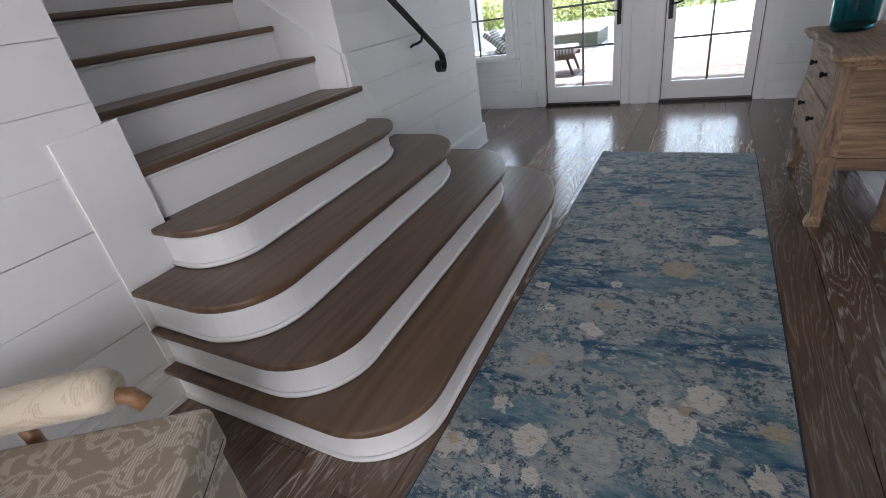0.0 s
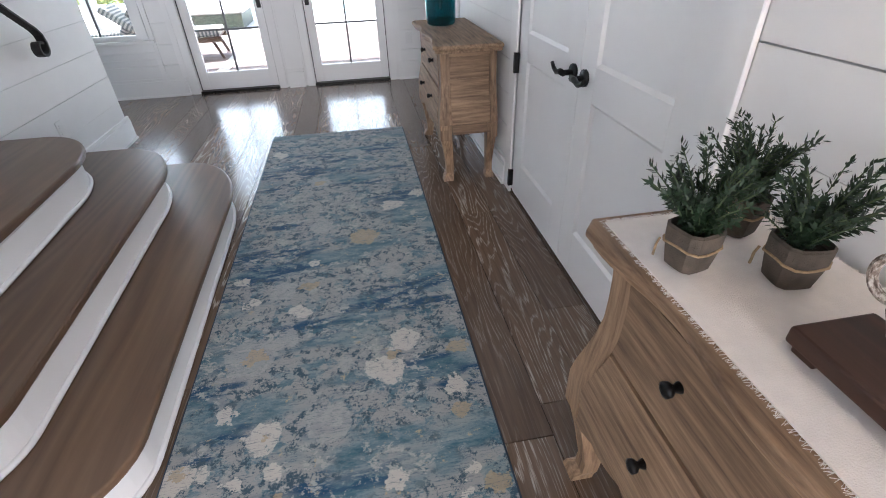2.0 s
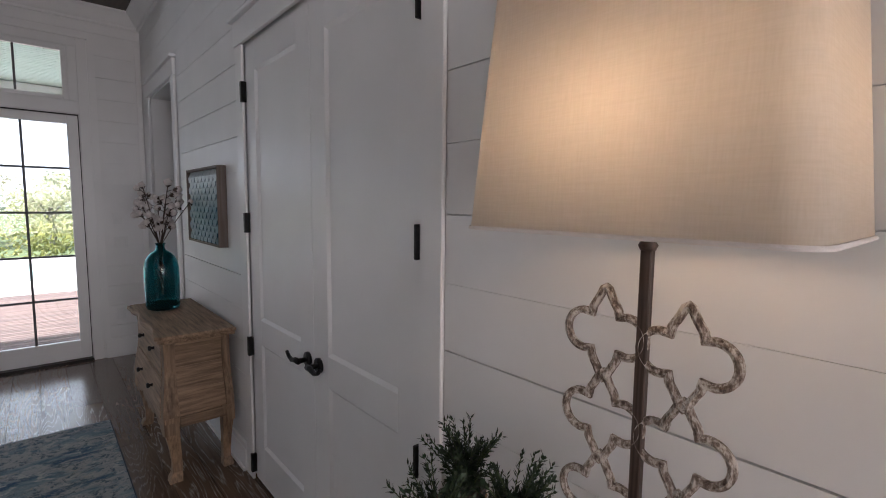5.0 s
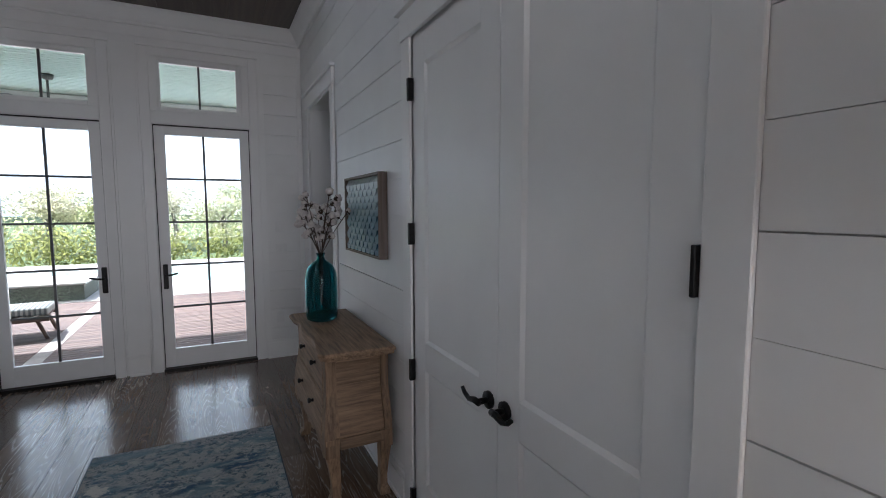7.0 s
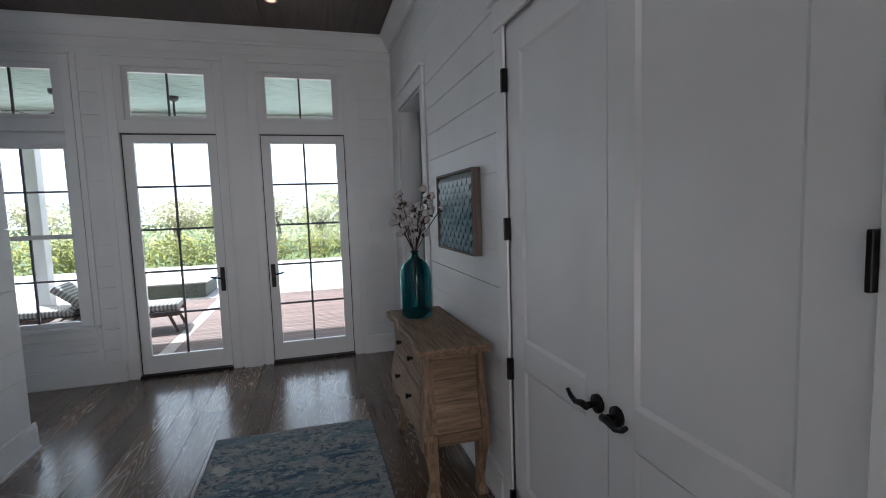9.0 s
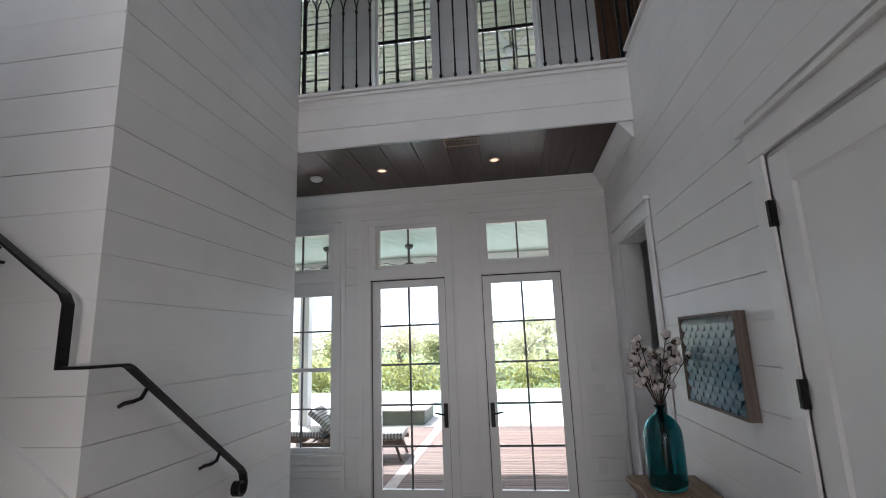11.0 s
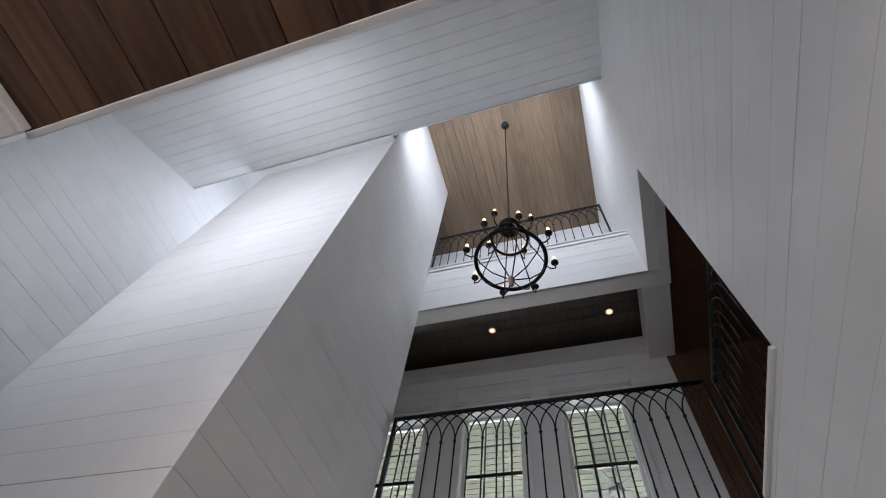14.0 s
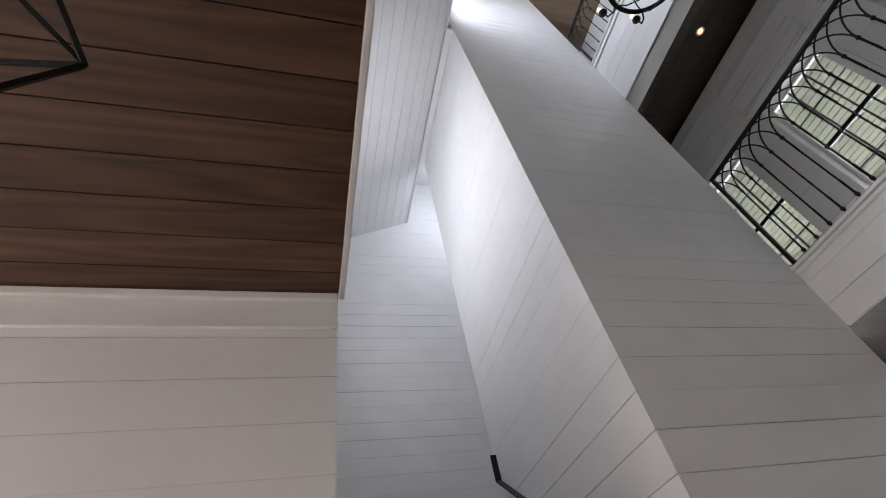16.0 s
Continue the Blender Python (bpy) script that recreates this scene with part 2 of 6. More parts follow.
def piece(name, x0, x1, y0, y1, z0, z1, material, parent):
    """One board: a box that shares one mesh with all boards of its material."""
    key = "board_" + material.name
    me = bpy.data.meshes.get(key)
    if me is None:
        me = UNIT.copy()
        me.name = key
        me.materials.append(material)
    ob = new(name, me)
    ob.parent = parent
    ob.location = ((x0 + x1) / 2, (y0 + y1) / 2, (z0 + z1) / 2)
    ob.scale = (x1 - x0, y1 - y0, z1 - z0)
    return ob


def cells(u0, u1, z0, z1, holes):
    us = sorted({u0, u1, *[min(max(h[i], u0), u1) for h in holes for i in (0, 1)]})
    zs = sorted({z0, z1, *[min(max(h[i], z0), z1) for h in holes for i in (2, 3)]})
    for a, b in zip(us, us[1:]):
        for c, d in zip(zs, zs[1:]):
            um, zm = (a + b) / 2, (c + d) / 2
            if not any(h[0] < um < h[1] and h[2] < zm < h[3] for h in holes):
                yield a, b, c, d


PITCH, FIRST, SKIN = 0.210, 0.120, 0.018


def wall(name, axis, c, s, u0, u1, z0, z1, holes=(), thick=0.12, boards=True, clear=(), material=None, inset=0.0, first=FIRST, pitch=PITCH):
    """A wall whose face lies at axis = c and looks along s; boards lie on it, with open joints, outside holes and the clear patches."""
    bm = bmesh.new()
    f, k = c - s * SKIN, c - s * thick
    for a, b, lo, hi in cells(u0 + inset, u1 - inset, z0, z1, holes):
        if axis == "x":
            box(bm, min(f, k), max(f, k), a, b, lo, hi)
        else:
            box(bm, a, b, min(f, k), max(f, k), lo, hi)
    ob = link(name, bm, material or PAINT)
    tagged(ob, kind="structure")
    if not boards:
        return ob
    n = math.floor((z0 - first) / pitch)
    z = first + n * pitch
    cut = list(holes) + list(clear)
    rj = random.Random(name)
    above = 0.004
    while z < z1:
        below, above = above, rj.choice((0.0012, 0.0018, 0.0026, 0.0034, 0.0042, 0.0048))
        lo, hi = max(z + below / 2, z0), min(z + pitch - above / 2, z1)
        if hi - lo > 0.01:
            edges = sorted({u0, u1, *[min(max(h[i], u0), u1) for h in cut if h[2] < hi and h[3] > lo for i in (0, 1)]})
            for a, b in zip(edges, edges[1:]):
                um = (a + b) / 2
                tops = [(lo, hi)]
                for h in cut:
                    if h[0] < um < h[1]:
                        nxt = []
                        for l2, h2 in tops:
                            if h[3] <= l2 or h[2] >= h2:
                                nxt.append((l2, h2))
                                continue
                            if h[2] - l2 > 0.008:
                                nxt.append((l2, h[2]))
                            if h2 - h[3] > 0.008:
                                nxt.append((h[3], h2))
                        tops = nxt
                for l2, h2 in tops:
                    if b - a < 0.01:
                        continue
                    p, q = min(c, f), max(c, f)
                    if axis == "x":
                        piece("plank", p, q, a, b, l2, h2, PAINT, ob)
                    else:
                        piece("plank", a, b, p, q, l2, h2, PAINT, ob)
        z += pitch
    return ob


# ---- the structure ----
XR, XB, YD, YS, YN, YB = 3.05, 0.108, 7.20, 2.32, 3.84, 5.78
XW = 0.18
XL, XBACK = -2.05, -3.35
Z1, Z1V, Z2, Z3, ZTOP = 3.59, 3.52, 4.02, 7.98, 11.2
CLOSET = (2.44, 4.03, -0.01, 2.48)
SIDE = (5.75, 6.75, -0.01, 2.64)
GALLERY = (4.45, YD, 4.10, 7.04)

# right-hand wall with the closet, the side doorway and, upstairs, the gallery opening
wall("wall_east", "x", XR, -1, -5.0, YD, 0, ZTOP, [CLOSET, SIDE, GALLERY, (-2.55, -0.05, 0.75, 2.35)], clear=[(2.34, 4.14, 0, 2.70), (5.63, 6.87, 0, 2.78)], thick=0.14, first=0.190, pitch=0.2025)
# the tall core beside the stairs
wall("wall_core_hall", "x", XB, 1, YN, YB, 0, ZTOP, thick=0.13, inset=0.016)
wall("wall_core_stair", "y", YN, -1, XL, XB - 0.0145, 0, ZTOP, thick=0.13)
wall("wall_core_north", "y", YB, 1, -2.6, XB - 0.0145, 0, ZTOP, thick=0.13)
wall("wall_core_west", "x", XL, -1, YN + 0.0145, YB, 0, ZTOP, thick=0.13, boards=False)
# beyond the stairs, and beside the room that the walk starts in
wall("wall_stair_back", "x", XBACK, 1, 0.9, YD, 0, ZTOP)
wall("wall_room_west", "x", XW, 1, -5.0, YS, 0, Z1, inset=0.016, first=0.198)
wall("wall_stair_south", "y", YS, 1, XBACK, XW - 0.0145, 0, 8.2, boards=False)
wall("wall_room_south", "y", -5.0, 1, -3.0, XR, 0, Z1, boards=False)
# wall of the French doors
D1, D2, W0 = (0.352, 1.228), (1.632, 2.514), (-0.87, -0.09)
HOLES1 = [(D1[0], D1[1], 0, 2.47), (D2[0], D2[1], 0, 2.47), (W0[0], W0[1], 0.60, 2.36)]
HOLES1 += [(0.42, 1.18, 2.60, 3.10), (1.68, 2.44, 2.60, 3.10), (-0.88, -0.12, 2.60, 3.10)]
UPPER = [(-0.92, -0.16, 4.75, 6.47), (0.40, 1.18, 4.75, 6.47), (1.71, 2.48, 4.75, 6.47)]
CLEAR1 = [(D1[1] + 0.089, D2[0] - 0.089, 0, 3.2), (D1[0] - 0.09, D1[1] + 0.09, 0, 3.2), (D2[0] - 0.09, D2[1] + 0.09, 0, 3.2), (W0[0] - 0.09, W0[1] + 0.09, 0.4, 3.2)]
wall("wall_north", "y", YD, -1, XBACK, 6.0, 0, ZTOP, HOLES1 + UPPER, clear=CLEAR1, thick=0.18)

# floors and ceilings
def slab(name, x0, x1, y0, y1, z0, z1, material, kind="structure"):
    return tagged(link(name, boxes((x0, x1, y0, y1, z0, z1)), material), kind=kind)


def plank_ceiling(name, x0, x1, y0, y1, z, along, width, material, gap=0.006):
    """Boards on the underside of a slab, in one mesh."""
    bm = boxes((x0, x1, y0, y1, z + 0.016, z + 0.05))
    a0, a1 = (y0, y1) if along == "x" else (x0, x1)
    a = a0
    while a < a1 - 0.01:
        b = min(a + width - gap, a1)
        if along == "x":
            box(bm, x0, x1, a, b, z, z + 0.0155)
        else:
            box(bm, a, b, y0, y1, z, z + 0.0155)
        a += width
    return tagged(link(name, bm, material), kind="structure")


floor = slab("floor", XBACK, 5.0, -5.0, YD + 0.1, -0.2, -0.014, FLOORWOOD)
plank_ceiling("ceiling_room", XW, XR, -5.0, YS, Z1, "y", 0.19, ROOMWOOD)
plank_ceiling("ceiling_entry", XBACK, XR, YB + 0.033, YD, Z1V, "y", 0.30, CEILWOOD)
plank_ceiling("ceiling_gallery", XBACK, XR, 6.05, YD - 0.35, 7.38, "x", 0.19, CEILWOOD)
slab("ceiling_stair_shaft", XBACK, XL, 3.6, YD, 9.9, 10.0, PAINT)
plank_ceiling("ceiling_tower", XL, 6.0, 3.6, 9.0, ZTOP, "y", 0.19, PALEWOOD, 0.010)
# upper floors
slab("floor_gallery", XBACK, 6.0, YB + 0.02, YD, Z1V + 0.06, Z2, CEILWOOD)
slab("floor_attic", XBACK, 6.0, YB + 0.02, YD, 7.45, Z3, CEILWOOD)
# fascias of the two landings
wall("fascia_gallery", "y", YB, -1, XB, XR, 3.505, 4.02, thick=0.03)
wall("fascia_attic", "y", YB, -1, XB, XR, 7.03, 8.05, thick=0.03)
# sloped plank ceiling over the stairs and the upper room floor
bm = bmesh.new()
SL = math.atan(0.5)
for k in range(10):
    a, b = k * 0.172, k * 0.172 + 0.1672
    v = []
    for (d, n_) in ((a, 0), (b, 0), (b, 0.016), (a, 0.016)):
        yy, zz = 3.74 - d * math.cos(SL) - n_ * math.sin(SL), 8.62 - d * math.sin(SL) + n_ * math.cos(SL)
        v.append((bm.verts.new((XBACK, yy, zz)), bm.verts.new((XR, yy, zz))))
    for i in range(4):
        j = (i + 1) % 4
        bm.faces.new((v[i][0], v[j][0], v[j][1], v[i][1]))
    bm.faces.new([p[0] for p in v][::-1])
    bm.faces.new([p[1] for p in v])
bmesh.ops.recalc_face_normals(bm, faces=bm.faces)
tagged(link("ceiling_slope", bm, PAINT), kind="structure")
tagged(link("trim_slope_core", boxes((XL, XB, 3.741, 3.836, 8.59, 8.655), (XBACK, XR, 3.741, 3.758, 8.60, 8.655)), TRIM), kind="structure")
# upper wall of the tower above the slope, and the floor over the room
wall("wall_tower_south", "y", 3.76, 1, XBACK, XR, 8.66, ZTOP, [(0.3, 2.8, 9.0, 10.8)], boards=False, thick=0.1)
wall("wall_upper_room", "y", YS, 1, XW, XR, Z1 + 0.06, 8.0, boards=False, thick=0.1)
slab("roof", -6, 8, -5.2, 9.2, ZTOP + 0.06, ZTOP + 0.2, PAINT)


# crown and beams
def crown(bm, p, q, inward, z, drop=0.15, out=0.12):
    """A sprung crown moulding from p to q under a ceiling at z; inward points into the room."""
    prof_ = [(0.002, 0), (out, 0), (out, -0.018), (out - 0.016, -0.030), (0.045, -drop + 0.040), (0.026, -drop + 0.022), (0.026, -drop), (0.002, -drop)]
    ends = []
    for x, y in (p, q):
        ends.append([bm.verts.new((x + inward[0] * d, y + inward[1] * d, z - 0.002 + h)) for d, h in prof_])
    n_ = len(prof_)
    for k in range(n_):
        bm.faces.new((ends[0][k], ends[0][(k + 1) % n_], ends[1][(k + 1) % n_], ends[1][k]))
    bm.faces.new(ends[0][::-1])
    bm.faces.new(ends[1])
    bmesh.ops.recalc_face_normals(bm, faces=bm.faces)
    return bm


bm = crown(bmesh.new(), (XBACK, YD), (XR - 0.002, YD), (0, -1), Z1V)
crown(bm, (XR, YB + 0.034), (XR, YD - 0.004), (-1, 0), Z1V)
tagged(link("trim_crown_entry", bm, TRIM), kind="structure")
tagged(link("trim_crown_room", boxes((XW + 0.002, XW + 0.022, -5, YS - 0.004, Z1 - 0.20, Z1 - 0.004), (XW + 0.024, XW + 0.05, -5, YS - 0.004, Z1 - 0.05, Z1 - 0.006), bevel=0.004), TRIM), kind="structure")
tagged(link("trim_edge_room", boxes((XW + 0.002, XR - 0.002, YS + 0.002, YS + 0.03, Z1 - 0.01, Z1 + 0.12), bevel=0.004), TRIM), kind="structure")
bm = boxes((XBACK, 3.30, YB + 0.004, 6.02, 7.03, 7.37), (2.96, 3.28, 6.022, YD - 0.004, 7.03, 7.37), (XBACK, 2.958, YD - 0.12, YD - 0.004, 7.18, 7.37), (3.192, 3.298, 4.31, YB + 0.003, 7.03, 7.37))
tagged(link("trim_gallery_beams", bm, TRIM), kind="structure")
slab("ceiling_gallery_east", 3.30, 6.0, 4.3, YD, 7.10, 7.2, DARKPANEL)
slab("floor_gallery_east", 3.20, 6.0, 4.3, YB + 0.018, Z1V + 0.06, Z2, CEILWOOD)
slab("wall_gallery_east", 5.4, 5.5, 4.0, YD, Z2, 7.1, DARKPANEL)
slab("wall_gallery_end", 3.17, 5.398, YD - 0.016, YD - 0.004, Z2 + 0.002, 7.098, DARKPANEL)
slab("wall_gallery_south", 3.20, 5.4, 4.2, 4.3, Z2, 7.1, DARKPANEL)
slab("wall_attic_north", XBACK, 6.0, 8.9, 9.0, Z3, ZTOP, PALEWOOD)
slab("wall_attic_east", 5.9, 6.0, 3.6, 8.9, Z3, ZTOP, PAINT)
# the ledge that caps each fascia
tagged(link("trim_gallery_cap", boxes((XB + 0.002, XR - 0.002, YB - 0.035, YB + 0.16, 4.022, 4.055), (XB + 0.002, XR - 0.002, YB - 0.018, YB - 0.002, 3.985, 4.02), (XR - 0.03, XR + 0.17, 4.43, YB - 0.037, 4.102, 4.135), bevel=0.005), TRIM), kind="structure")
tagged(link("trim_attic_cap", boxes((XB + 0.002, XR - 0.002, YB - 0.035, YB + 0.16, 8.052, 8.09), (XB + 0.002, XR - 0.002, YB - 0.018, YB - 0.002, 7.98, 8.05), bevel=0.005), TRIM), kind="structure")
# closet and side room behind the right-hand wall
slab("wall_closet_back", 3.9, 4.0, 2.0, 4.2, 0, 2.9, PAINT)
slab("wall_side_room_back", 4.9, 5.0, 4.6, YD, 0, 3.4, PAINT)
slab("wall_side_room_south", 3.20, 4.9, 4.5, 4.6, 0, 3.4, PAINT)
slab("ceiling_side_room", 3.20, 5.0, 4.5, YD, 3.4, 3.5, PAINT)


# ---- trim: baseboards, casings ----
def base_run(name, axis, c, s, runs, h=0.165):
    bm = bmesh.new()
    for a, b in runs:
        for (d0, d1, z0, z1) in ((0.001, 0.022, 0.0, h - 0.03), (0.001, 0.017, h - 0.029, h), (0.0225, 0.034, 0.0, 0.02)):
            p, q = sorted((c + s * d0, c + s * d1))
            if axis == "x":
                box(bm, p, q, a, b, z0, z1)
            else:
                box(bm, a, b, p, q, z0, z1)
    return tagged(link(name, bm, TRIM), kind="structure")


base_run("baseboard_east", "x", XR, -1, [(-5, 2.33), (4.145, 5.625), (6.88, YD - 0.04)])
base_run("baseboard_core", "x", XB, 1, [(4.45, YB + 0.03)], 0.20)
base_run("baseboard_north", "y", YD, -1, [(-2.5, 0.24), (1.34, 1.52), (2.62, XR - 0.04)], 0.20)
base_run("baseboard_room", "x", XW, 1, [(-5, 2.18)])


def casing(name, axis, c, s, u0, u1, z1, w=0.105, t=0.022, head=0.13, z0=0.0):
    """Flat casing with a taller head and a cap."""
    bm = bmesh.new()
    def add(a, b, lo, hi, d):
        p, q = sorted((c + s * 0.001, c + s * d))
        if axis == "x":
            box(bm, p, q, a, b, lo, hi, bevel=0.003)
        else:
            box(bm, a, b, p, q, lo, hi, bevel=0.003)
    add(u0 - w, u0, z0, z1, t)
    add(u1, u1 + w, z0, z1, t)
    add(u0 - w - 0.006, u1 + w + 0.006, z1 + 0.001, z1 + head, t + 0.006)
    add(u0 - w - 0.03, u1 + w + 0.03, z1 + head + 0.001, z1 + head + 0.025, t + 0.028)
    return tagged(link(name, bm, TRIM), kind="structure")


casing("trim_closet", "x", XR, -1, CLOSET[0] + 0.004, CLOSET[1] - 0.004, 2.49, t=0.017)
casing("trim_side_doorway", "x", XR, -1, SIDE[0], SIDE[1], 2.645)
# lining of the side doorway
tagged(link("trim_side_jamb", boxes((XR + 0.002, XR + 0.20, SIDE[0] - 0.015, SIDE[0] + 0.004, 0, 2.64), (XR + 0.002, XR + 0.20, SIDE[1] - 0.004, SIDE[1] + 0.015, 0, 2.64), (XR + 0.002, XR + 0.20, SIDE[0], SIDE[1], 2.634, 2.65)), TRIM), kind="structure")
# the door wall: flat boards round the doors, transoms and pilasters between
bm = bmesh.new()
for a, b in ((D1[0], D1[1]), (D2[0], D2[1]), (W0[0], W0[1])):
    top = 3.12
    for x0, x1, z0, z1 in ((a - 0.085, a - 0.001, 0.0 if a > 0 else 0.47, top + 0.07), (b + 0.001, b + 0.085, 0.0 if a > 0 else 0.47, top + 0.07), (a, b, 2.476, 2.592), (a, b, top - 0.012, top + 0.07)):
        box(bm, x0, x1, YD - 0.016, YD - 0.001, z0, z1, bevel=0.002)
    box(bm, a - 0.10, b + 0.10, YD - 0.026, YD - 0.001, top + 0.071, top + 0.09, bevel=0.002)
    for x0, x1, z0, z1 in ((a + 0.0, a + 0.065, 2.593, 3.107), (b - 0.065, b, 2.593, 3.107)):
        box(bm, x0, x1, YD - 0.014, YD - 0.001, z0, z1)
for x0, x1 in ((0.0, 0.05), (0.21, 0.265), (1.315, 1.335), (1.525, 1.545), (2.60, 2.66), (3.0, 3.045)):
    box(bm, x0, x1, YD - 0.0135, YD - 0.001, 0.2, 3.2)
box(bm, 1.336, 1.524, YD - 0.011, YD - 0.001, 0.2, 3.2)
tagged(link("trim_door_wall", bm, TRIM), kind="structure")
tagged(link("window_sill_trim", boxes((W0[0] - 0.14, W0[1] + 0.14, YD - 0.06, YD - 0.001, 0.565, 0.595), (W0[0] - 0.11, W0[1] + 0.11, YD - 0.018, YD - 0.001, 0.47, 0.563), bevel=0.004), TRIM), kind="structure")


def bars(bm, x0, x1, z0, z1, y0, y1, nx, nz, w=0.022):
    for i in range(1, nx):
        c = x0 + (x1 - x0) * i / nx
        box(bm, c - w / 2, c + w / 2, y0, y1, z0, z1)
    for j in range(1, nz):
        c = z0 + (z1 - z0) * j / nz
        box(bm, x0, x1, y0 + 0.002, y1 - 0.002, c - w / 2, c + w / 2)


def panes(parent, x0, x1, z0, z1, y, nx, nz):
    for i in range(nx):
        for j in range(nz):
            a, b = x0 + (x1 - x0) * i / nx, x0 + (x1 - x0) * (i + 1) / nx
            c, d = z0 + (z1 - z0) * j / nz, z0 + (z1 - z0) * (j + 1) / nz
            p = part("pane", boxes((a + 0.004, b - 0.004, y - 0.003, y + 0.003, c + 0.004, d - 0.004)), PANE, parent)
            p.visible_shadow = False


MUNTIN = plain("dark_window_bar", (0.10, 0.10, 0.105), 0.5, 0, 0.1)


def french_door(name, x0, x1, handle_x, lever):
    y0, y1 = YD + 0.03, YD + 0.075
    z0, z1 = 0.03, 2.465
    gx0, gx1, gz0, gz1 = x0 + 0.105, x1 - 0.10, 0.215, 2.375
    e = thing(name, Matrix(), "white glazed French door with ten panes, closed", "door", kind="structure")
    part("door_frame", boxes((x0 + 0.008, gx0, y0, y1, z0, z1), (gx1, x1 - 0.008, y0, y1, z0, z1), (gx0, gx1, y0 + 0.001, y1 - 0.001, z0, gz0), (gx0, gx1, y0 + 0.001, y1 - 0.001, gz1, z1), bevel=0.003), TRIM, e)
    bm = bmesh.new()
    bars(bm, gx0, gx1, gz0, gz1, y0 + 0.012, y0 + 0.034, 2, 5, 0.02)
    part("muntins", bm, MUNTIN, e)
    panes(e, gx0, gx1, gz0, gz1, y0 + 0.022, 2, 5)
    part("weatherstrip", boxes((x0 + 0.007, x1 - 0.007, YD - 0.002, YD + 0.03, z1 - 0.008, z1 + 0.002), (x0 + 0.006, x0 + 0.0125, YD + 0.02, YD + 0.0305, z0, z1 - 0.009), (x1 - 0.0125, x1 - 0.006, YD + 0.02, YD + 0.0305, z0, z1 - 0.009)), BLACK, e)
    hp = part("handle_plate", boxes((handle_x - 0.022, handle_x + 0.022, y0 - 0.014, y0, 0.84, 1.09), bevel=0.004), BLACK, e, "black bronze handle plate")
    bm = tube(bmesh.new(), [(handle_x, y0 - 0.012, 0.98), (handle_x, y0 - 0.06, 0.98), (handle_x + 0.05 * lever, y0 - 0.062, 0.985), (handle_x + 0.11 * lever, y0 - 0.055, 1.0)], 0.009)
    part("lever", bm, BLACK, hp, smooth=True)
    part("threshold", boxes((x0 - 0.0, x1 + 0.0, YD - 0.03, YD + 0.12, -0.012, 0.026), bevel=0.004), BLACK, e, "dark bronze threshold")
    return e


french_door("door_1", D1[0], D1[1], 1.18, -1)
french_door("door_2", D2[0], D2[1], 1.685, 1)
# door jambs in the wall's thickness; shade is put into their greyer white
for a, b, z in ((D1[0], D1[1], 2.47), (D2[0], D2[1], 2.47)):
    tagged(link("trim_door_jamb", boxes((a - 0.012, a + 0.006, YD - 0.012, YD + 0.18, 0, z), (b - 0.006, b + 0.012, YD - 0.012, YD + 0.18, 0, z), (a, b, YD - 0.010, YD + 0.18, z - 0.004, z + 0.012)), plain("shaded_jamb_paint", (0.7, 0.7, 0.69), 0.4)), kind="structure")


def window(name, x0, x1, z0, z1, nx, nz, double=False, label="white framed window", muntin=None, deep=0.02):
    y0, y1 = YD + deep, YD + deep + 0.05
    e = thing(name, Matrix(), label, "window", kind="structure")
    w = 0.04
    specs = [(x0, x0 + w, y0, y1, z0, z1), (x1 - w, x1, y0, y1, z0, z1), (x0 + w, x1 - w, y0, y1, z0, z0 + w), (x0 + w, x1 - w, y0, y1, z1 - w, z1)]
    zm = (z0 + z1) / 2
    part("window_frame", boxes(*specs, bevel=0.003), TRIM, e)
    if double:
        part("meeting_rail", boxes((x0 + w, x1 - w, y0 + 0.002, y1 - 0.004, zm - 0.022, zm + 0.022), bevel=0.002), muntin or TRIM, e)
    bm = bmesh.new()
    for lo, hi in (((z0 + w, zm - 0.022), (zm + 0.022, z1 - w)) if double else ((z0 + w, z1 - w),)):
        bars(bm, x0 + w, x1 - w, lo, hi, y0 + 0.012, y0 + 0.032, nx, nz, 0.018)
        panes(e, x0 + w, x1 - w, lo, hi, y0 + 0.022, nx, nz)
    part("muntins", bm, MUNTIN, e)
    return e


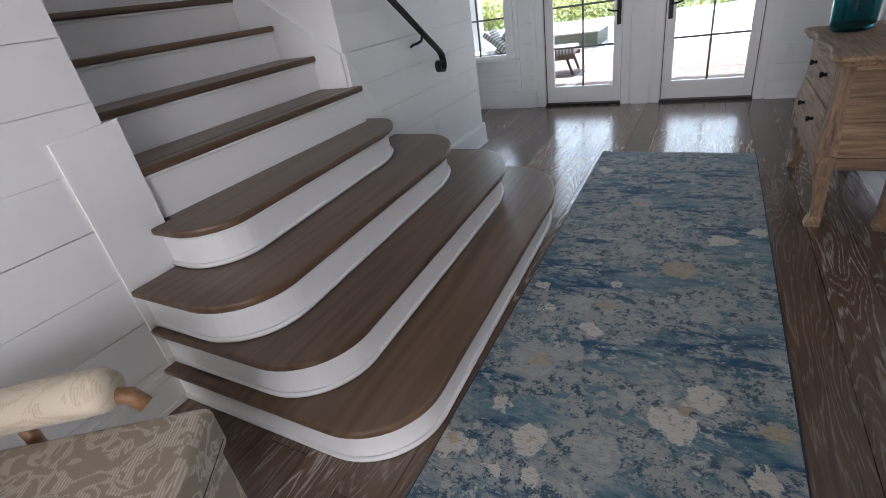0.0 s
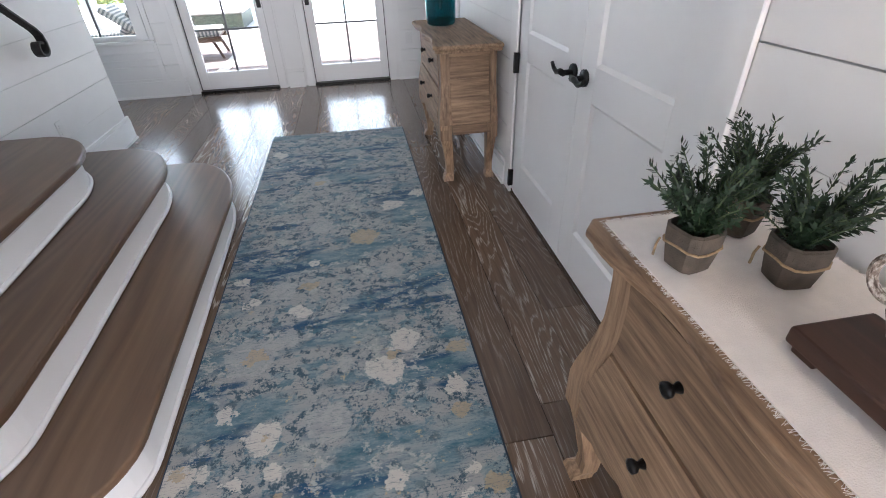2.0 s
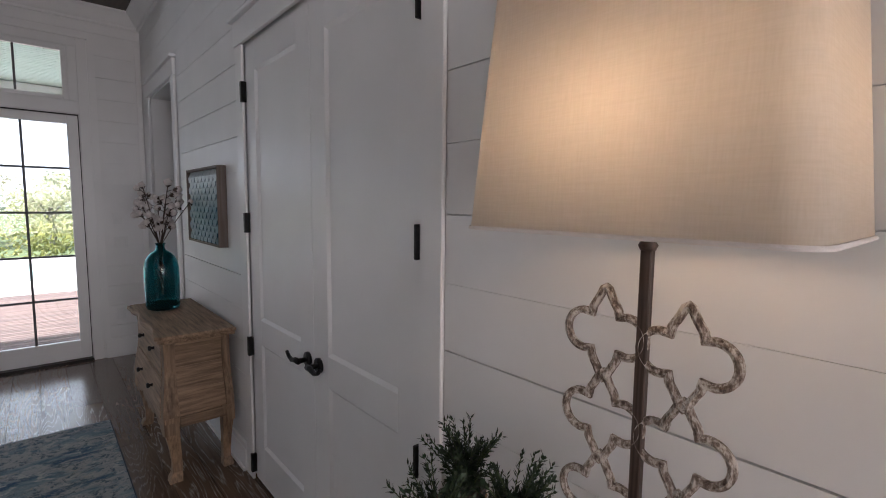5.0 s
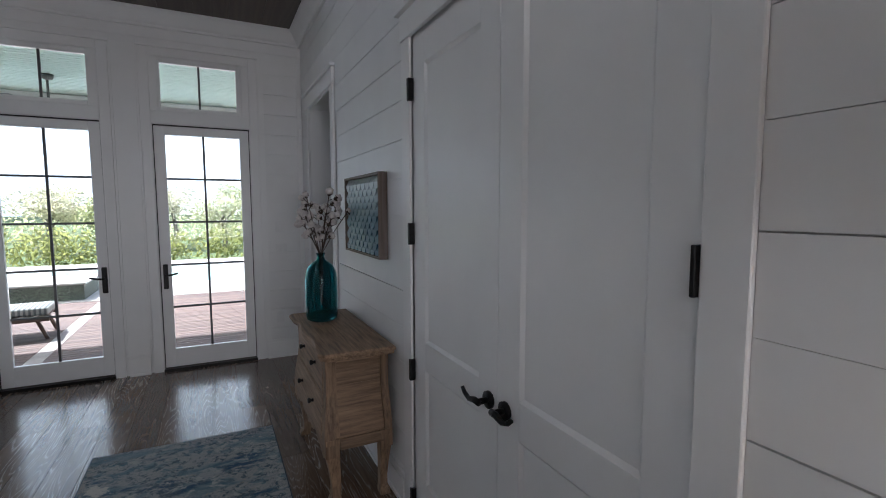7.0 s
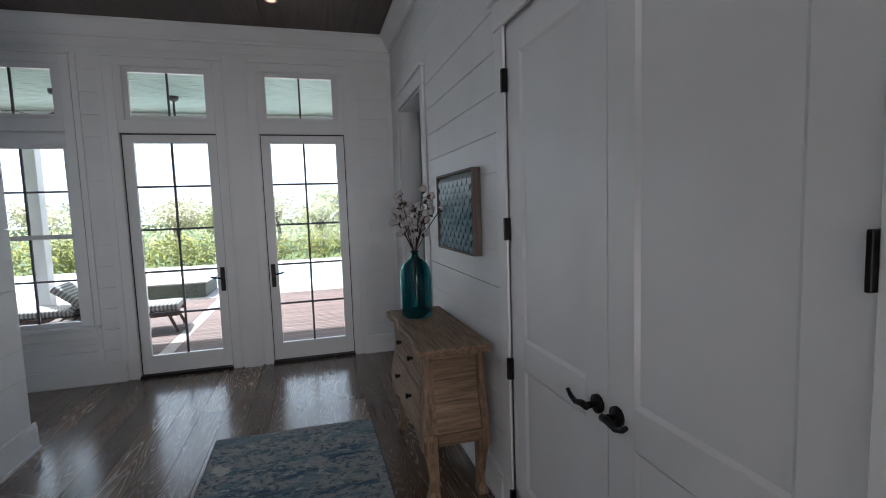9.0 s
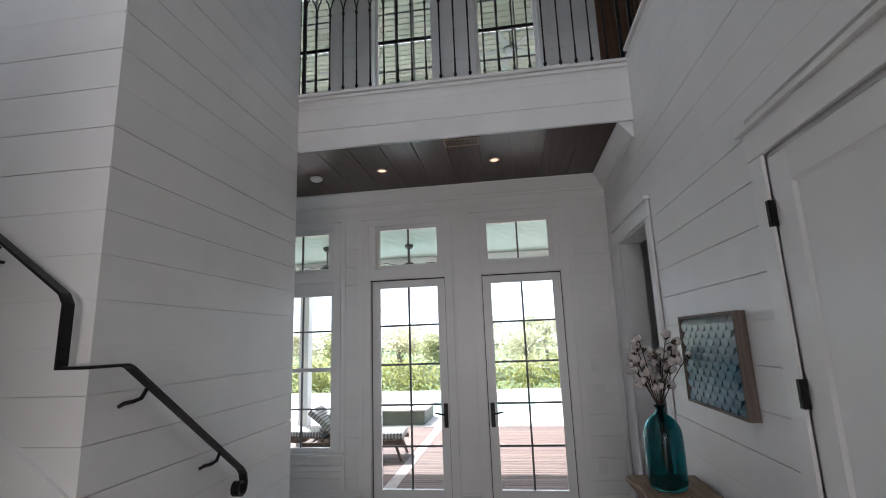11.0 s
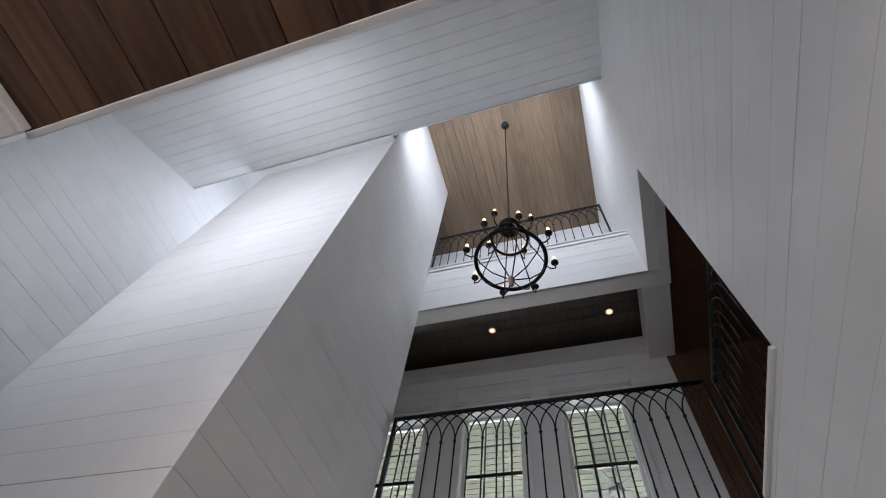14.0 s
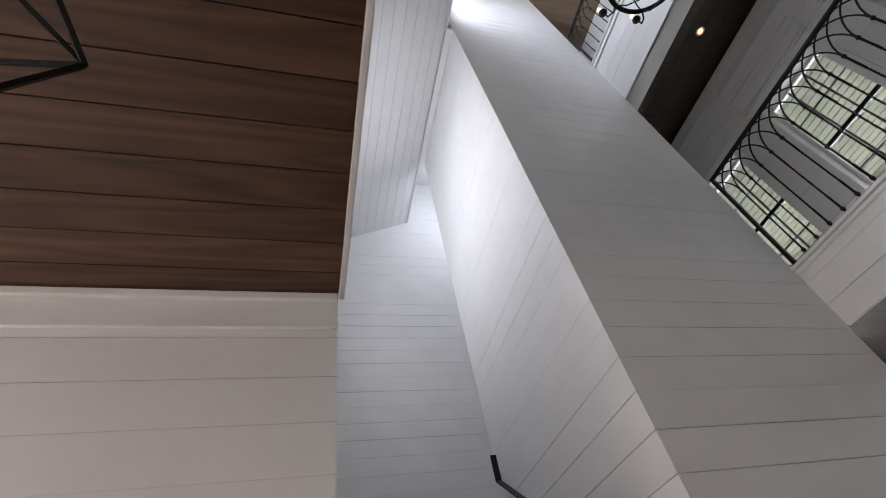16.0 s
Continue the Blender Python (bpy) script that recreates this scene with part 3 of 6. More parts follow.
window("window_1", W0[0], W0[1], 0.60, 2.36, 2, 2, True, "white double-hung window beside the French doors")
for i, (a, b) in enumerate(((-0.88, -0.12), (0.42, 1.18), (1.68, 2.44))):
    window("window_%d" % (2 + i), a, b, 2.60, 3.10, 2, 1, False, "white two-pane transom window above the doors")
for i, (a, b, c, d) in enumerate(UPPER):
    window("window_%d" % (5 + i), a, b, c, d, 3, 2, True, "tall upstairs window with dark bars behind the railing", BLACK, 0.122)
bm = bmesh.new()
for a, b, c, d in UPPER:
    for x0, x1, z0, z1 in ((a - 0.11, a, c - 0.1, d), (b, b + 0.11, c - 0.1, d), (a - 0.11, b + 0.11, d + 0.001, d + 0.13)):
        box(bm, x0 + 0.001, x1 - 0.001, YD - 0.020, YD - 0.001, z0, z1, bevel=0.003)
    box(bm, a - 0.14, b + 0.14, YD - 0.050, YD - 0.001, d + 0.131, d + 0.156, bevel=0.006)
    # raised panel moulding of the frieze over each window
    x0, x1, z0, z1 = a - 0.16, b + 0.16, d + 0.20, d + 0.50
    for u0, u1, v0, v1 in ((x0, x1, z0, z0 + 0.03), (x0, x1, z1 - 0.03, z1), (x0, x0 + 0.03, z0 + 0.031, z1 - 0.031), (x1 - 0.03, x1, z0 + 0.031, z1 - 0.031)):
        box(bm, u0, u1, YD - 0.022, YD - 0.001, v0, v1, bevel=0.006)
tagged(link("trim_upper_windows", bm, TRIM), kind="structure")

# ---- floor boards ----
rng = random.Random(4)
x = -0.95
while x < XR - 0.01:
    w = 0.19
    y = -0.6 - rng.random() * 1.5 if x > XB else 5.0
    while y < YD:
        n = 1.2 + rng.random() * 1.6
        y1 = min(y + n, YD + 0.02)
        if y1 > (5.6 if x < XB - 0.1 else 0.2):
            piece("floorboard", x + 0.0015, min(x + w, XR) - 0.0015, y + 0.0015, y1 - 0.0015, -0.0135, 0.0, FLOORWOOD, floor)
        y = y1
    x += w

# ---- staircase ----
RISE, FLIGHT_RISE, LANDING = 0.188, 0.205, 0.975
stair = thing("staircase", Matrix(), "oak-treaded staircase with white risers and flared rounded lower steps", "staircase")
STEPS = [(1.385, 2.09, 4.60, 0.29, 0.42, 0.72), (1.095, 2.12, 4.44, 0.28, 0.40, 0.62), (0.82, 2.125, 4.20, 0.27, 0.38, 0.55), (0.525, 2.30, 3.93, 0.21, 0.26, 0.42)]


def step_outline(xf, yn, yf, rn, rx, ry, d=0.0, back=0.115):
    """Flared step: a rounded near corner, a slightly bowed front and an elliptic far end. d: how far the outline is set back."""
    pts = [(back, 2.392), (XW + 0.014, 2.392), (XW + 0.014, yn + d)]
    xf, yn, yf = xf - d, yn + d, yf - d
    for k in range(13):
        a = -math.pi / 2 + math.pi / 2 * k / 12
        pts.append((xf - rn + rn * math.cos(a), yn + rn + rn * math.sin(a)))
    slope = 0.05
    for k in range(17):
        a = math.pi / 2 * k / 16
        pts.append((xf - slope - rx + rx * math.cos(a), yf - ry + ry * math.sin(a)))
    pts.append((back, yf))
    return pts


for k, st in enumerate(STEPS):
    z = RISE * (k + 1)
    back = 0.115 if k < 3 else 0.108
    out = step_outline(*st, back=back)
    t = prism(bmesh.new(), out, z - 0.034, z, bevel=0.011, seg=3)
    part("tread", t, TREADWOOD, stair, "rounded oak tread")
    part("riser", prism(bmesh.new(), step_outline(*st, d=0.032, back=back + 0.002), z - RISE + (0.001 if k else 0.0), z - 0.0345), TRIM, stair, "curved white riser")
    mould = [(px, py, z - RISE + 0.012) for px, py in step_outline(*st, d=0.028, back=back + 0.002)]
    part("shoe_moulding", tube(bmesh.new(), mould, 0.011, 6), TRIM, stair, smooth=True)
    mould = [(px, py, z - 0.043) for px, py in step_outline(*st, d=0.026, back=back + 0.002)]
    part("cove_moulding", tube(bmesh.new(), mould, 0.009, 6), TRIM, stair, smooth=True)
XN = 0.187
for k in range(5, 15):
    z = LANDING + FLIGHT_RISE * (k - 5)
    rise = LANDING - RISE * 4 if k == 5 else FLIGHT_RISE
    xn = XN - 0.281 * (k - 5)
    y0, y1 = (2.372, YN + 0.02) if k == 5 else (YS + 0.046, YN - 0.02)
    xe = xn - 0.33 if k < 14 else XBACK + 0.002
    if k == 5:
        part("tread", boxes((XB + 0.003, xn, y0 - 0.02, y1 + 0.005, z - 0.034, z), bevel=0.011, seg=3), TREADWOOD, stair)
        part("tread", boxes((xe, XB + 0.002, YS + 0.046, YN - 0.02, z - 0.034, z - 0.0005), bevel=0.002), TREADWOOD, stair)
    else:
        part("tread", boxes((xe, xn, y0, y1, z - 0.034, z), bevel=0.011, seg=3), TREADWOOD, stair)
    part("riser", boxes((xn - 0.05, xn - 0.03, y0, y1, z - rise, z - 0.0345)), TRIM, stair)
    part("cove_moulding", boxes((xn - 0.0295, xn - 0.012, y0, y1, z - 0.05, z - 0.035), bevel=0.005), TRIM, stair)
# sloped skirting boards on both sides of the flight
def skirt(y0, y1):
    bm = bmesh.new()
    sl = RISE / 0.275
    pts = [(0.10, 0.74), (0.10, 1.17), (XL - 0.3, 1.17 + sl * (0.10 - XL + 0.3)), (XL - 0.3, 0.74 + sl * (0.10 - XL + 0.3))]
    a = [bm.verts.new((px, y0, pz)) for px, pz in pts]
    b = [bm.verts.new((px, y1, pz)) for px, pz in pts]
    bm.faces.new(a)
    bm.faces.new(b[::-1])
    for i in range(4):
        j = (i + 1) % 4
        bm.faces.new((a[i], b[i], b[j], a[j]))
    bmesh.ops.recalc_face_normals(bm, faces=bm.faces)
    return bm
part("skirt_board", skirt(YN - 0.018, YN - 0.001), TRIM, stair)
part("skirt_board", skirt(YS + 0.002, YS + 0.02), TRIM, stair)
# skirting that steps up beside the flared treads, on the faces of the two hall walls
def end_panel(y0, y1, za, zb, name, far, x0=XB):
    bm = bmesh.new()
    pts = [(y0, 0.0), (y1, 0.0), (y1, zb), (y0, za)]
    a = [bm.verts.new((x0 + 0.001, py, pz)) for py, pz in pts]
    b = [bm.verts.new((x0 + 0.013, py, pz)) for py, pz in pts]
    bm.faces.new(a)
    bm.faces.new(b[::-1])
    for i in range(4):
        j = (i + 1) % 4
        bm.faces.new((a[i], b[i], b[j], a[j]))
    bmesh.ops.recalc_face_normals(bm, faces=bm.faces)
    return part(name, bm, TRIM, stair)
end_panel(YN + 0.002, 4.44, 1.17, 0.22, "end_panel", True)
end_panel(2.124, 2.368, 1.152, 1.176, "end_panel", False, XW)

# ---- handrail ----
rail = thing("handrail", Matrix(), "black wrought-iron handrail with a scrolled end, bracketed to the white wall", "handrail")
def flatbar(pts, side, w=0.052, t=0.013):
    """A flat iron bar bent along points, its width along one side vector, with mitred bends."""
    side = Vector(side)
    pts = [Vector(p) for p in pts]
    rings = []
    for i, p in enumerate(pts):
        a = (p - pts[i - 1]).normalized() if i else (pts[1] - p).normalized()
        c = (pts[i + 1] - p).normalized() if i < len(pts) - 1 else a
        n_ = (a + c).normalized().cross(side).normalized()
        k = t / 2 / max(0.5, a.cross(side).normalized().dot(n_))
        rings.append([p + side * w / 2 + n_ * k, p + side * w / 2 - n_ * k, p - side * w / 2 - n_ * k, p - side * w / 2 + n_ * k])
    return loft(bmesh.new(), rings)


def loft(bm, rings):
    vs = [[bm.verts.new(p) for p in r] for r in rings]
    n = len(vs[0])
    for a, b in zip(vs, vs[1:]):
        for k in range(n):
            bm.faces.new((a[k], a[(k + 1) % n], b[(k + 1) % n], b[k]))
    bm.faces.new(vs[0][::-1])
    bm.faces.new(vs[-1])
    bmesh.ops.recalc_face_normals(bm, faces=bm.faces)
    return bm


slope = RISE / 0.275
YR, ZC = YN - 0.075, 1.712
part("rail", flatbar([(-1.86, YR, 3.62), (-1.86, YR, 3.40), (0.02, YR, 2.03), (0.045, YR, 1.985), (0.045, YR, ZC - 0.0065)], (0, 1, 0)), IRON, rail)
part("corner_plate", prism(bmesh.new(), [(0.0517, YR - 0.026), (XB + 0.096, YR - 0.026), (XB + 0.096, 3.955), (XB + 0.044, 3.955), (XB + 0.044, YR + 0.026), (0.0517, YR + 0.026)], ZC - 0.0065, ZC + 0.0065, bevel=0.001), IRON, rail)
sp = [(XB + 0.07, 3.956, ZC), (XB + 0.07, 3.985, 1.700), (XB + 0.07, 4.945, 1.012), (XB + 0.07, 4.978, 0.975), (XB + 0.07, 4.990, 0.925)]
for k in range(1, 22):
    a = k / 21 * 1.75 * math.pi
    r = 0.056 * (1 - 0.5 * k / 21)
    sp.append((XB + 0.07, 4.934 + r * math.cos(a), 0.905 - r * math.sin(a)))
part("rail", flatbar(sp, (1, 0, 0)), IRON, rail, "rail that ends in a scroll")
for y, z in ((4.10, 1.55), (4.72, 1.12)):
    part("bracket", tube(bmesh.new(), [(XB + 0.07, y, z + 0.04), (XB + 0.07, y - 0.03, z), (XB + 0.06, y - 0.07, z - 0.01), (XB + 0.03, y - 0.085, z - 0.015), (XB + 0.002, y - 0.085, z - 0.03)], 0.010, 8), IRON, rail, smooth=True)
for x in (-0.35, -1.5):
    z = 2.055 + slope * (-0.04 - x)
    part("bracket", tube(bmesh.new(), [(x, YN - 0.075, z), (x - 0.04, YN - 0.075, z - 0.05), (x - 0.06, YN - 0.04, z - 0.06), (x - 0.06, YN - 0.002, z - 0.06)], 0.008, 8), IRON, rail, smooth=True)

# ---- closet doors ----
def panel_door(name, y0, y1, label):
    e = thing(name, Matrix(), label, "door", kind="structure")
    z0, z1, xf, xb = 0.012, 2.47, XR + 0.004, XR + 0.044
    s = 0.135
    ps = [(y0 + s, y1 - s, 0.24, 0.845), (y0 + s, y1 - s, 0.985, 2.335)]
    bm = boxes((xf, xb, y0, y0 + s, z0, z1), (xf, xb, y1 - s, y1, z0, z1), (xf + 0.0003, xb, y0 + s, y1 - s, z0, 0.24), (xf + 0.0003, xb, y0 + s, y1 - s, 0.845, 0.985), (xf + 0.0003, xb, y0 + s, y1 - s, 2.335, z1), bevel=0.0015)
    part("door_frame", bm, TRIM, e)
    for a, b, c, d in ps:
        part("panel", boxes((xf + 0.012, xb - 0.012, a - 0.005, b + 0.005, c - 0.005, d + 0.005)), TRIM, e)
        m = 0.014
        bm = bmesh.new()
        ring_o = [(a, c), (b, c), (b, d), (a, d)]
        ring_i = [(a + m, c + m), (b - m, c + m), (b - m, d - m), (a + m, d - m)]
        vo = [bm.verts.new((xf + 0.001, *p)) for p in ring_o]
        vi = [bm.verts.new((xf + 0.0115, *p)) for p in ring_i]
        for i in range(4):
            j = (i + 1) % 4
            bm.faces.new((vo[i], vo[j], vi[j], vi[i]))
        part("panel_moulding", bm, TRIM, e)
    return e


HINGE = (0.105, 0.81, 1.52, 2.235)
dl = panel_door("door_3", 3.233, 4.022, "white two-panel closet door, closed")
dr_ = panel_door("door_4", 2.452, 3.229, "white two-panel closet door, closed, with a black lever")
for d, y in ((dl, 4.024), (dr_, 2.450)):
    for z in HINGE:
        x0, hw = (XR - 0.026, 0.012) if d == dl else (XR - 0.030, 0.006)
        part("hinge", boxes((x0, XR + 0.004, y - hw, y + hw, z - 0.055, z + 0.055), bevel=0.002), BLACK, d, "black hinge")
for d, y, s in ((dl, 3.285, 1), (dr_, 3.175, -1)):
    bm = bmesh.new()
    for (r0, x0, x1) in ((0.034, XR + 0.004, XR - 0.008),):
        tube(bm, [(x0, y, 0.925), (x1, y, 0.925)], r0, 20)
    tube(bm, [(XR - 0.008, y, 0.925), (XR - 0.052, y, 0.925)], 0.012, 12)
    tube(bm, [(XR - 0.05, y - 0.012 * s, 0.925), (XR - 0.052, y + 0.02 * s, 0.927), (XR - 0.052, y + 0.06 * s, 0.916), (XR - 0.052, y + 0.095 * s, 0.928), (XR - 0.052, y + 0.115 * s, 0.945)], 0.01, 8, radii=[0.013, 0.013, 0.010, 0.009, 0.008])
    part("lever_handle", bm, BLACK, d, "black lever handle on a round rose", smooth=True)

# ---- rug ----
def rug_material():
    m, nt, b = mat("distressed_wool_rug")
    v = mapped(nt, (1, 1, 1))
    vs = mapped(nt, (3.2, 9.0, 1))
    def noise_(scale, detail, src=v, rough=0.6):
        n = nd(nt, "ShaderNodeTexNoise", Scale=scale, Detail=detail, Roughness=rough)
        nt.links.new(src, n.inputs["Vector"])
        return n.outputs["Fac"]
    base = ramp(nt, noise_(1.3, 9.0, vs, 0.72), [(0.31, (0.018, 0.072, 0.130)), (0.40, (0.060, 0.145, 0.195)), (0.49, (0.155, 0.235, 0.270)), (0.60, (0.29, 0.34, 0.345))])
    def over(prev, mask, colour):
        mx = nt.nodes.new("ShaderNodeMix")
        mx.data_type = "RGBA"
        nt.links.new(mask, mx.inputs["Factor"])
        nt.links.new(prev, mx.inputs[6])
        mx.inputs[7].default_value = (*colour, 1)
        return mx.outputs[2]
    def mask(src, lo, hi, amount=1.0):
        r = nd(nt, "ShaderNodeMapRange")
        r.inputs["From Min"].default_value, r.inputs["From Max"].default_value = lo, hi
        r.inputs["To Max"].default_value = amount
        nt.links.new(src, r.inputs["Value"])
        return r.outputs[0]
    def mul(a, c):
        k = nd(nt, "ShaderNodeMath")
        k.operation = "MULTIPLY"
        nt.links.new(a, k.inputs[0])
        nt.links.new(c, k.inputs[1])
        return k.outputs[0]
    wide = mapped(nt, (0.8, 2.2, 1))
    big = noise_(1.7, 3.0, wide)
    # silver fields with a torn outline, and deep blue bands across the width
    out = over(base.outputs[0], mul(mask(noise_(8.0, 9.0, v, 0.75), 0.45, 0.475), mask(big, 0.42, 0.50)), (0.355, 0.365, 0.355))
    out = over(out, mul(mask(noise_(11.0, 9.0, mapped(nt, (0.6, 1.8, 1)), 0.8), 0.48, 0.50), mask(noise_(1.9, 3.0, wide), 0.55, 0.61)), (0.012, 0.070, 0.150))
    # lace of dark threads inside the silver, and small torn pale patches in the blue
    out = over(out, mul(mask(noise_(26.0, 8.0, v, 0.8), 0.535, 0.55), mask(big, 0.40, 0.48)), (0.050, 0.095, 0.130))
    out = over(out, mul(mask(noise_(15.0, 9.0, mapped(nt, (1, 1.3, 1), rot=(0, 0, 0.7)), 0.75), 0.55, 0.565), mask(noise_(2.6, 3.0), 0.47, 0.53)), (0.43, 0.44, 0.42))
    out = over(out, mul(mask(noise_(13.0, 9.0, mapped(nt, (1, 1.2, 1), rot=(0, 0, 1.9)), 0.8), 0.60, 0.62), mask(big, 0.54, 0.46)), (0.46, 0.40, 0.29))
    # scattered blossoms
    warp = nd(nt, "ShaderNodeTexNoise", Scale=17.0, Detail=6.0, Roughness=0.65)
    nt.links.new(v, warp.inputs["Vector"])
    add = nt.nodes.new("ShaderNodeVectorMath")
    add.operation = "MULTIPLY_ADD"
    add.inputs[1].default_value = (0.14, 0.14, 0)
    nt.links.new(warp.outputs["Color"], add.inputs[0])
    nt.links.new(v, add.inputs[2])
    worn = mask(noise_(30.0, 8.0, v, 0.8), 0.39, 0.42)
    cream, tan, silver = (0.62, 0.595, 0.54), (0.47, 0.38, 0.25), (0.42, 0.43, 0.42)
    SILVER = [(1.83, 3.82, 0.076), (1.67, 3.24, 0.07), (1.90, 2.44, 0.085), (1.58, 2.82, 0.11), (1.96, 2.71, 0.035), (1.72, 2.89, 0.06), (1.79, 4.45, 0.08), (2.20, 3.30, 0.06), (2.05, 4.95, 0.07)]
    CREAM_ = [(1.46, 3.35, 0.036), (1.54, 3.16, 0.031), (2.21, 2.80, 0.066), (2.12, 2.65, 0.075), (2.38, 2.51, 0.038), (1.77, 3.07, 0.046), (1.69, 2.42, 0.066), (1.43, 2.31, 0.056), (1.51, 2.33, 0.025), (1.54, 2.54, 0.032), (1.74, 2.29, 0.033), (1.61, 2.27, 0.022), (1.70, 2.11, 0.038), (2.12, 2.18, 0.038), (2.36, 2.17, 0.018), (2.33, 2.12, 0.02), (2.27, 2.07, 0.02), (2.26, 4.00, 0.07), (1.46, 5.02, 0.06), (2.43, 4.13, 0.05), (1.80, 3.45, 0.03)]
    TAN = [(2.07, 3.66, 0.082), (2.42, 2.71, 0.037), (2.37, 2.41, 0.037), (2.43, 2.12, 0.037), (1.79, 3.25, 0.04), (1.43, 2.34, 0.024), (2.15, 2.73, 0.026), (1.75, 2.19, 0.026), (1.69, 2.42, 0.02), (1.79, 4.43, 0.04), (1.60, 2.82, 0.05)]
    for spots, col, amount in ((SILVER, silver, 0.75), (CREAM_, cream, 0.95), (TAN, tan, 0.75)):
        for bx, by, br in spots:
            dist = nt.nodes.new("ShaderNodeVectorMath")
            dist.operation = "DISTANCE"
            nt.links.new(add.outputs[0], dist.inputs[0])
            dist.inputs[1].default_value = (bx + 0.07, by + 0.07, 0.012)
            out = over(out, mul(mask(dist.outputs["Value"], br * 1.02, br * 0.94, amount), worn), col)
    # weft streaks of the pile
    weft = mapped(nt, (7, 60, 1))
    out = over(out, mask(noise_(3.0, 5.0, weft, 0.8), 0.56, 0.60, 0.65), (0.030, 0.095, 0.150))
    out = over(out, mask(noise_(2.3, 5.0, weft, 0.8), 0.60, 0.64, 0.5), (0.50, 0.50, 0.47))
    dye = nd(nt, "ShaderNodeHueSaturation", Saturation=1.08, Value=0.84)
    nt.links.new(out, dye.inputs["Color"])
    nt.links.new(dye.outputs[0], b.inputs["Base Color"])
    b.inputs["Roughness"].default_value = 0.95
    b.inputs["Sheen Weight"].default_value = 0.15
    bumped(nt, b, noise_(230.0, 3.0, mapped(nt, (1, 2.2, 1))), 0.6, 0.003)
    return m


bm = bmesh.new()
rc = [(1.46, 5.56), (2.575, 5.54), (2.585, 1.13), (1.50, 1.13)]
prism(bm, rc, 0.0008, 0.012, bevel=0.004)
rug = tagged(link("runner_rug", bm, rug_material()), "distressed blue and cream abstract runner rug on the oak floor", "rug")
rug.location = (-0.10, -0.08, 0.0)
binding = plain("navy_rug_binding", (0.02, 0.035, 0.055), 0.9)
part("binding", tube(bmesh.new(), [(x, y, 0.0065) for x, y in rc], 0.0055, 6, closed=True), binding, rug, "dark navy bound edge")

# ---- chests ----
CHESTWOOD = wood("weathered_pine_long", (0.075, 0.040, 0.020), (0.41, 0.275, 0.165), 0.6, 1.3, "y", (0.40, 0.66), 0.6, 0.16, cathedral=0.16)
CHESTSIDE = wood("weathered_pine_across", (0.075, 0.040, 0.020), (0.41, 0.275, 0.165), 0.6, 1.3, "x", (0.40, 0.66), 0.6, 0.16, cathedral=0.16)
CHESTUP = wood("weathered_pine_upright", (0.075, 0.040, 0.020), (0.41, 0.275, 0.165), 0.6, 1.3, "z", (0.40, 0.66), 0.6, 0.16, cathedral=0.16)
PROFILE = [(0.845, 0.455, 0.050), (0.76, 0.448, 0.055), (0.66, 0.452, 0.055), (0.58, 0.468, 0.048), (0.50, 0.495, 0.036), (0.43, 0.515, 0.028), (0.36, 0.520, 0.030)]


def prof(z):
    for (za, wa, xa), (zb, wb, xb) in zip(PROFILE, PROFILE[1:]):
        if zb <= z <= za:
            f = (z - zb) / (za - zb)
            return wb + (wa - wb) * f, xb + (xa - xb) * f
    return PROFILE[-1][1:]


def zs(a, b, n=7):
    return [a + (b - a) * i / (n - 1) for i in range(n)]


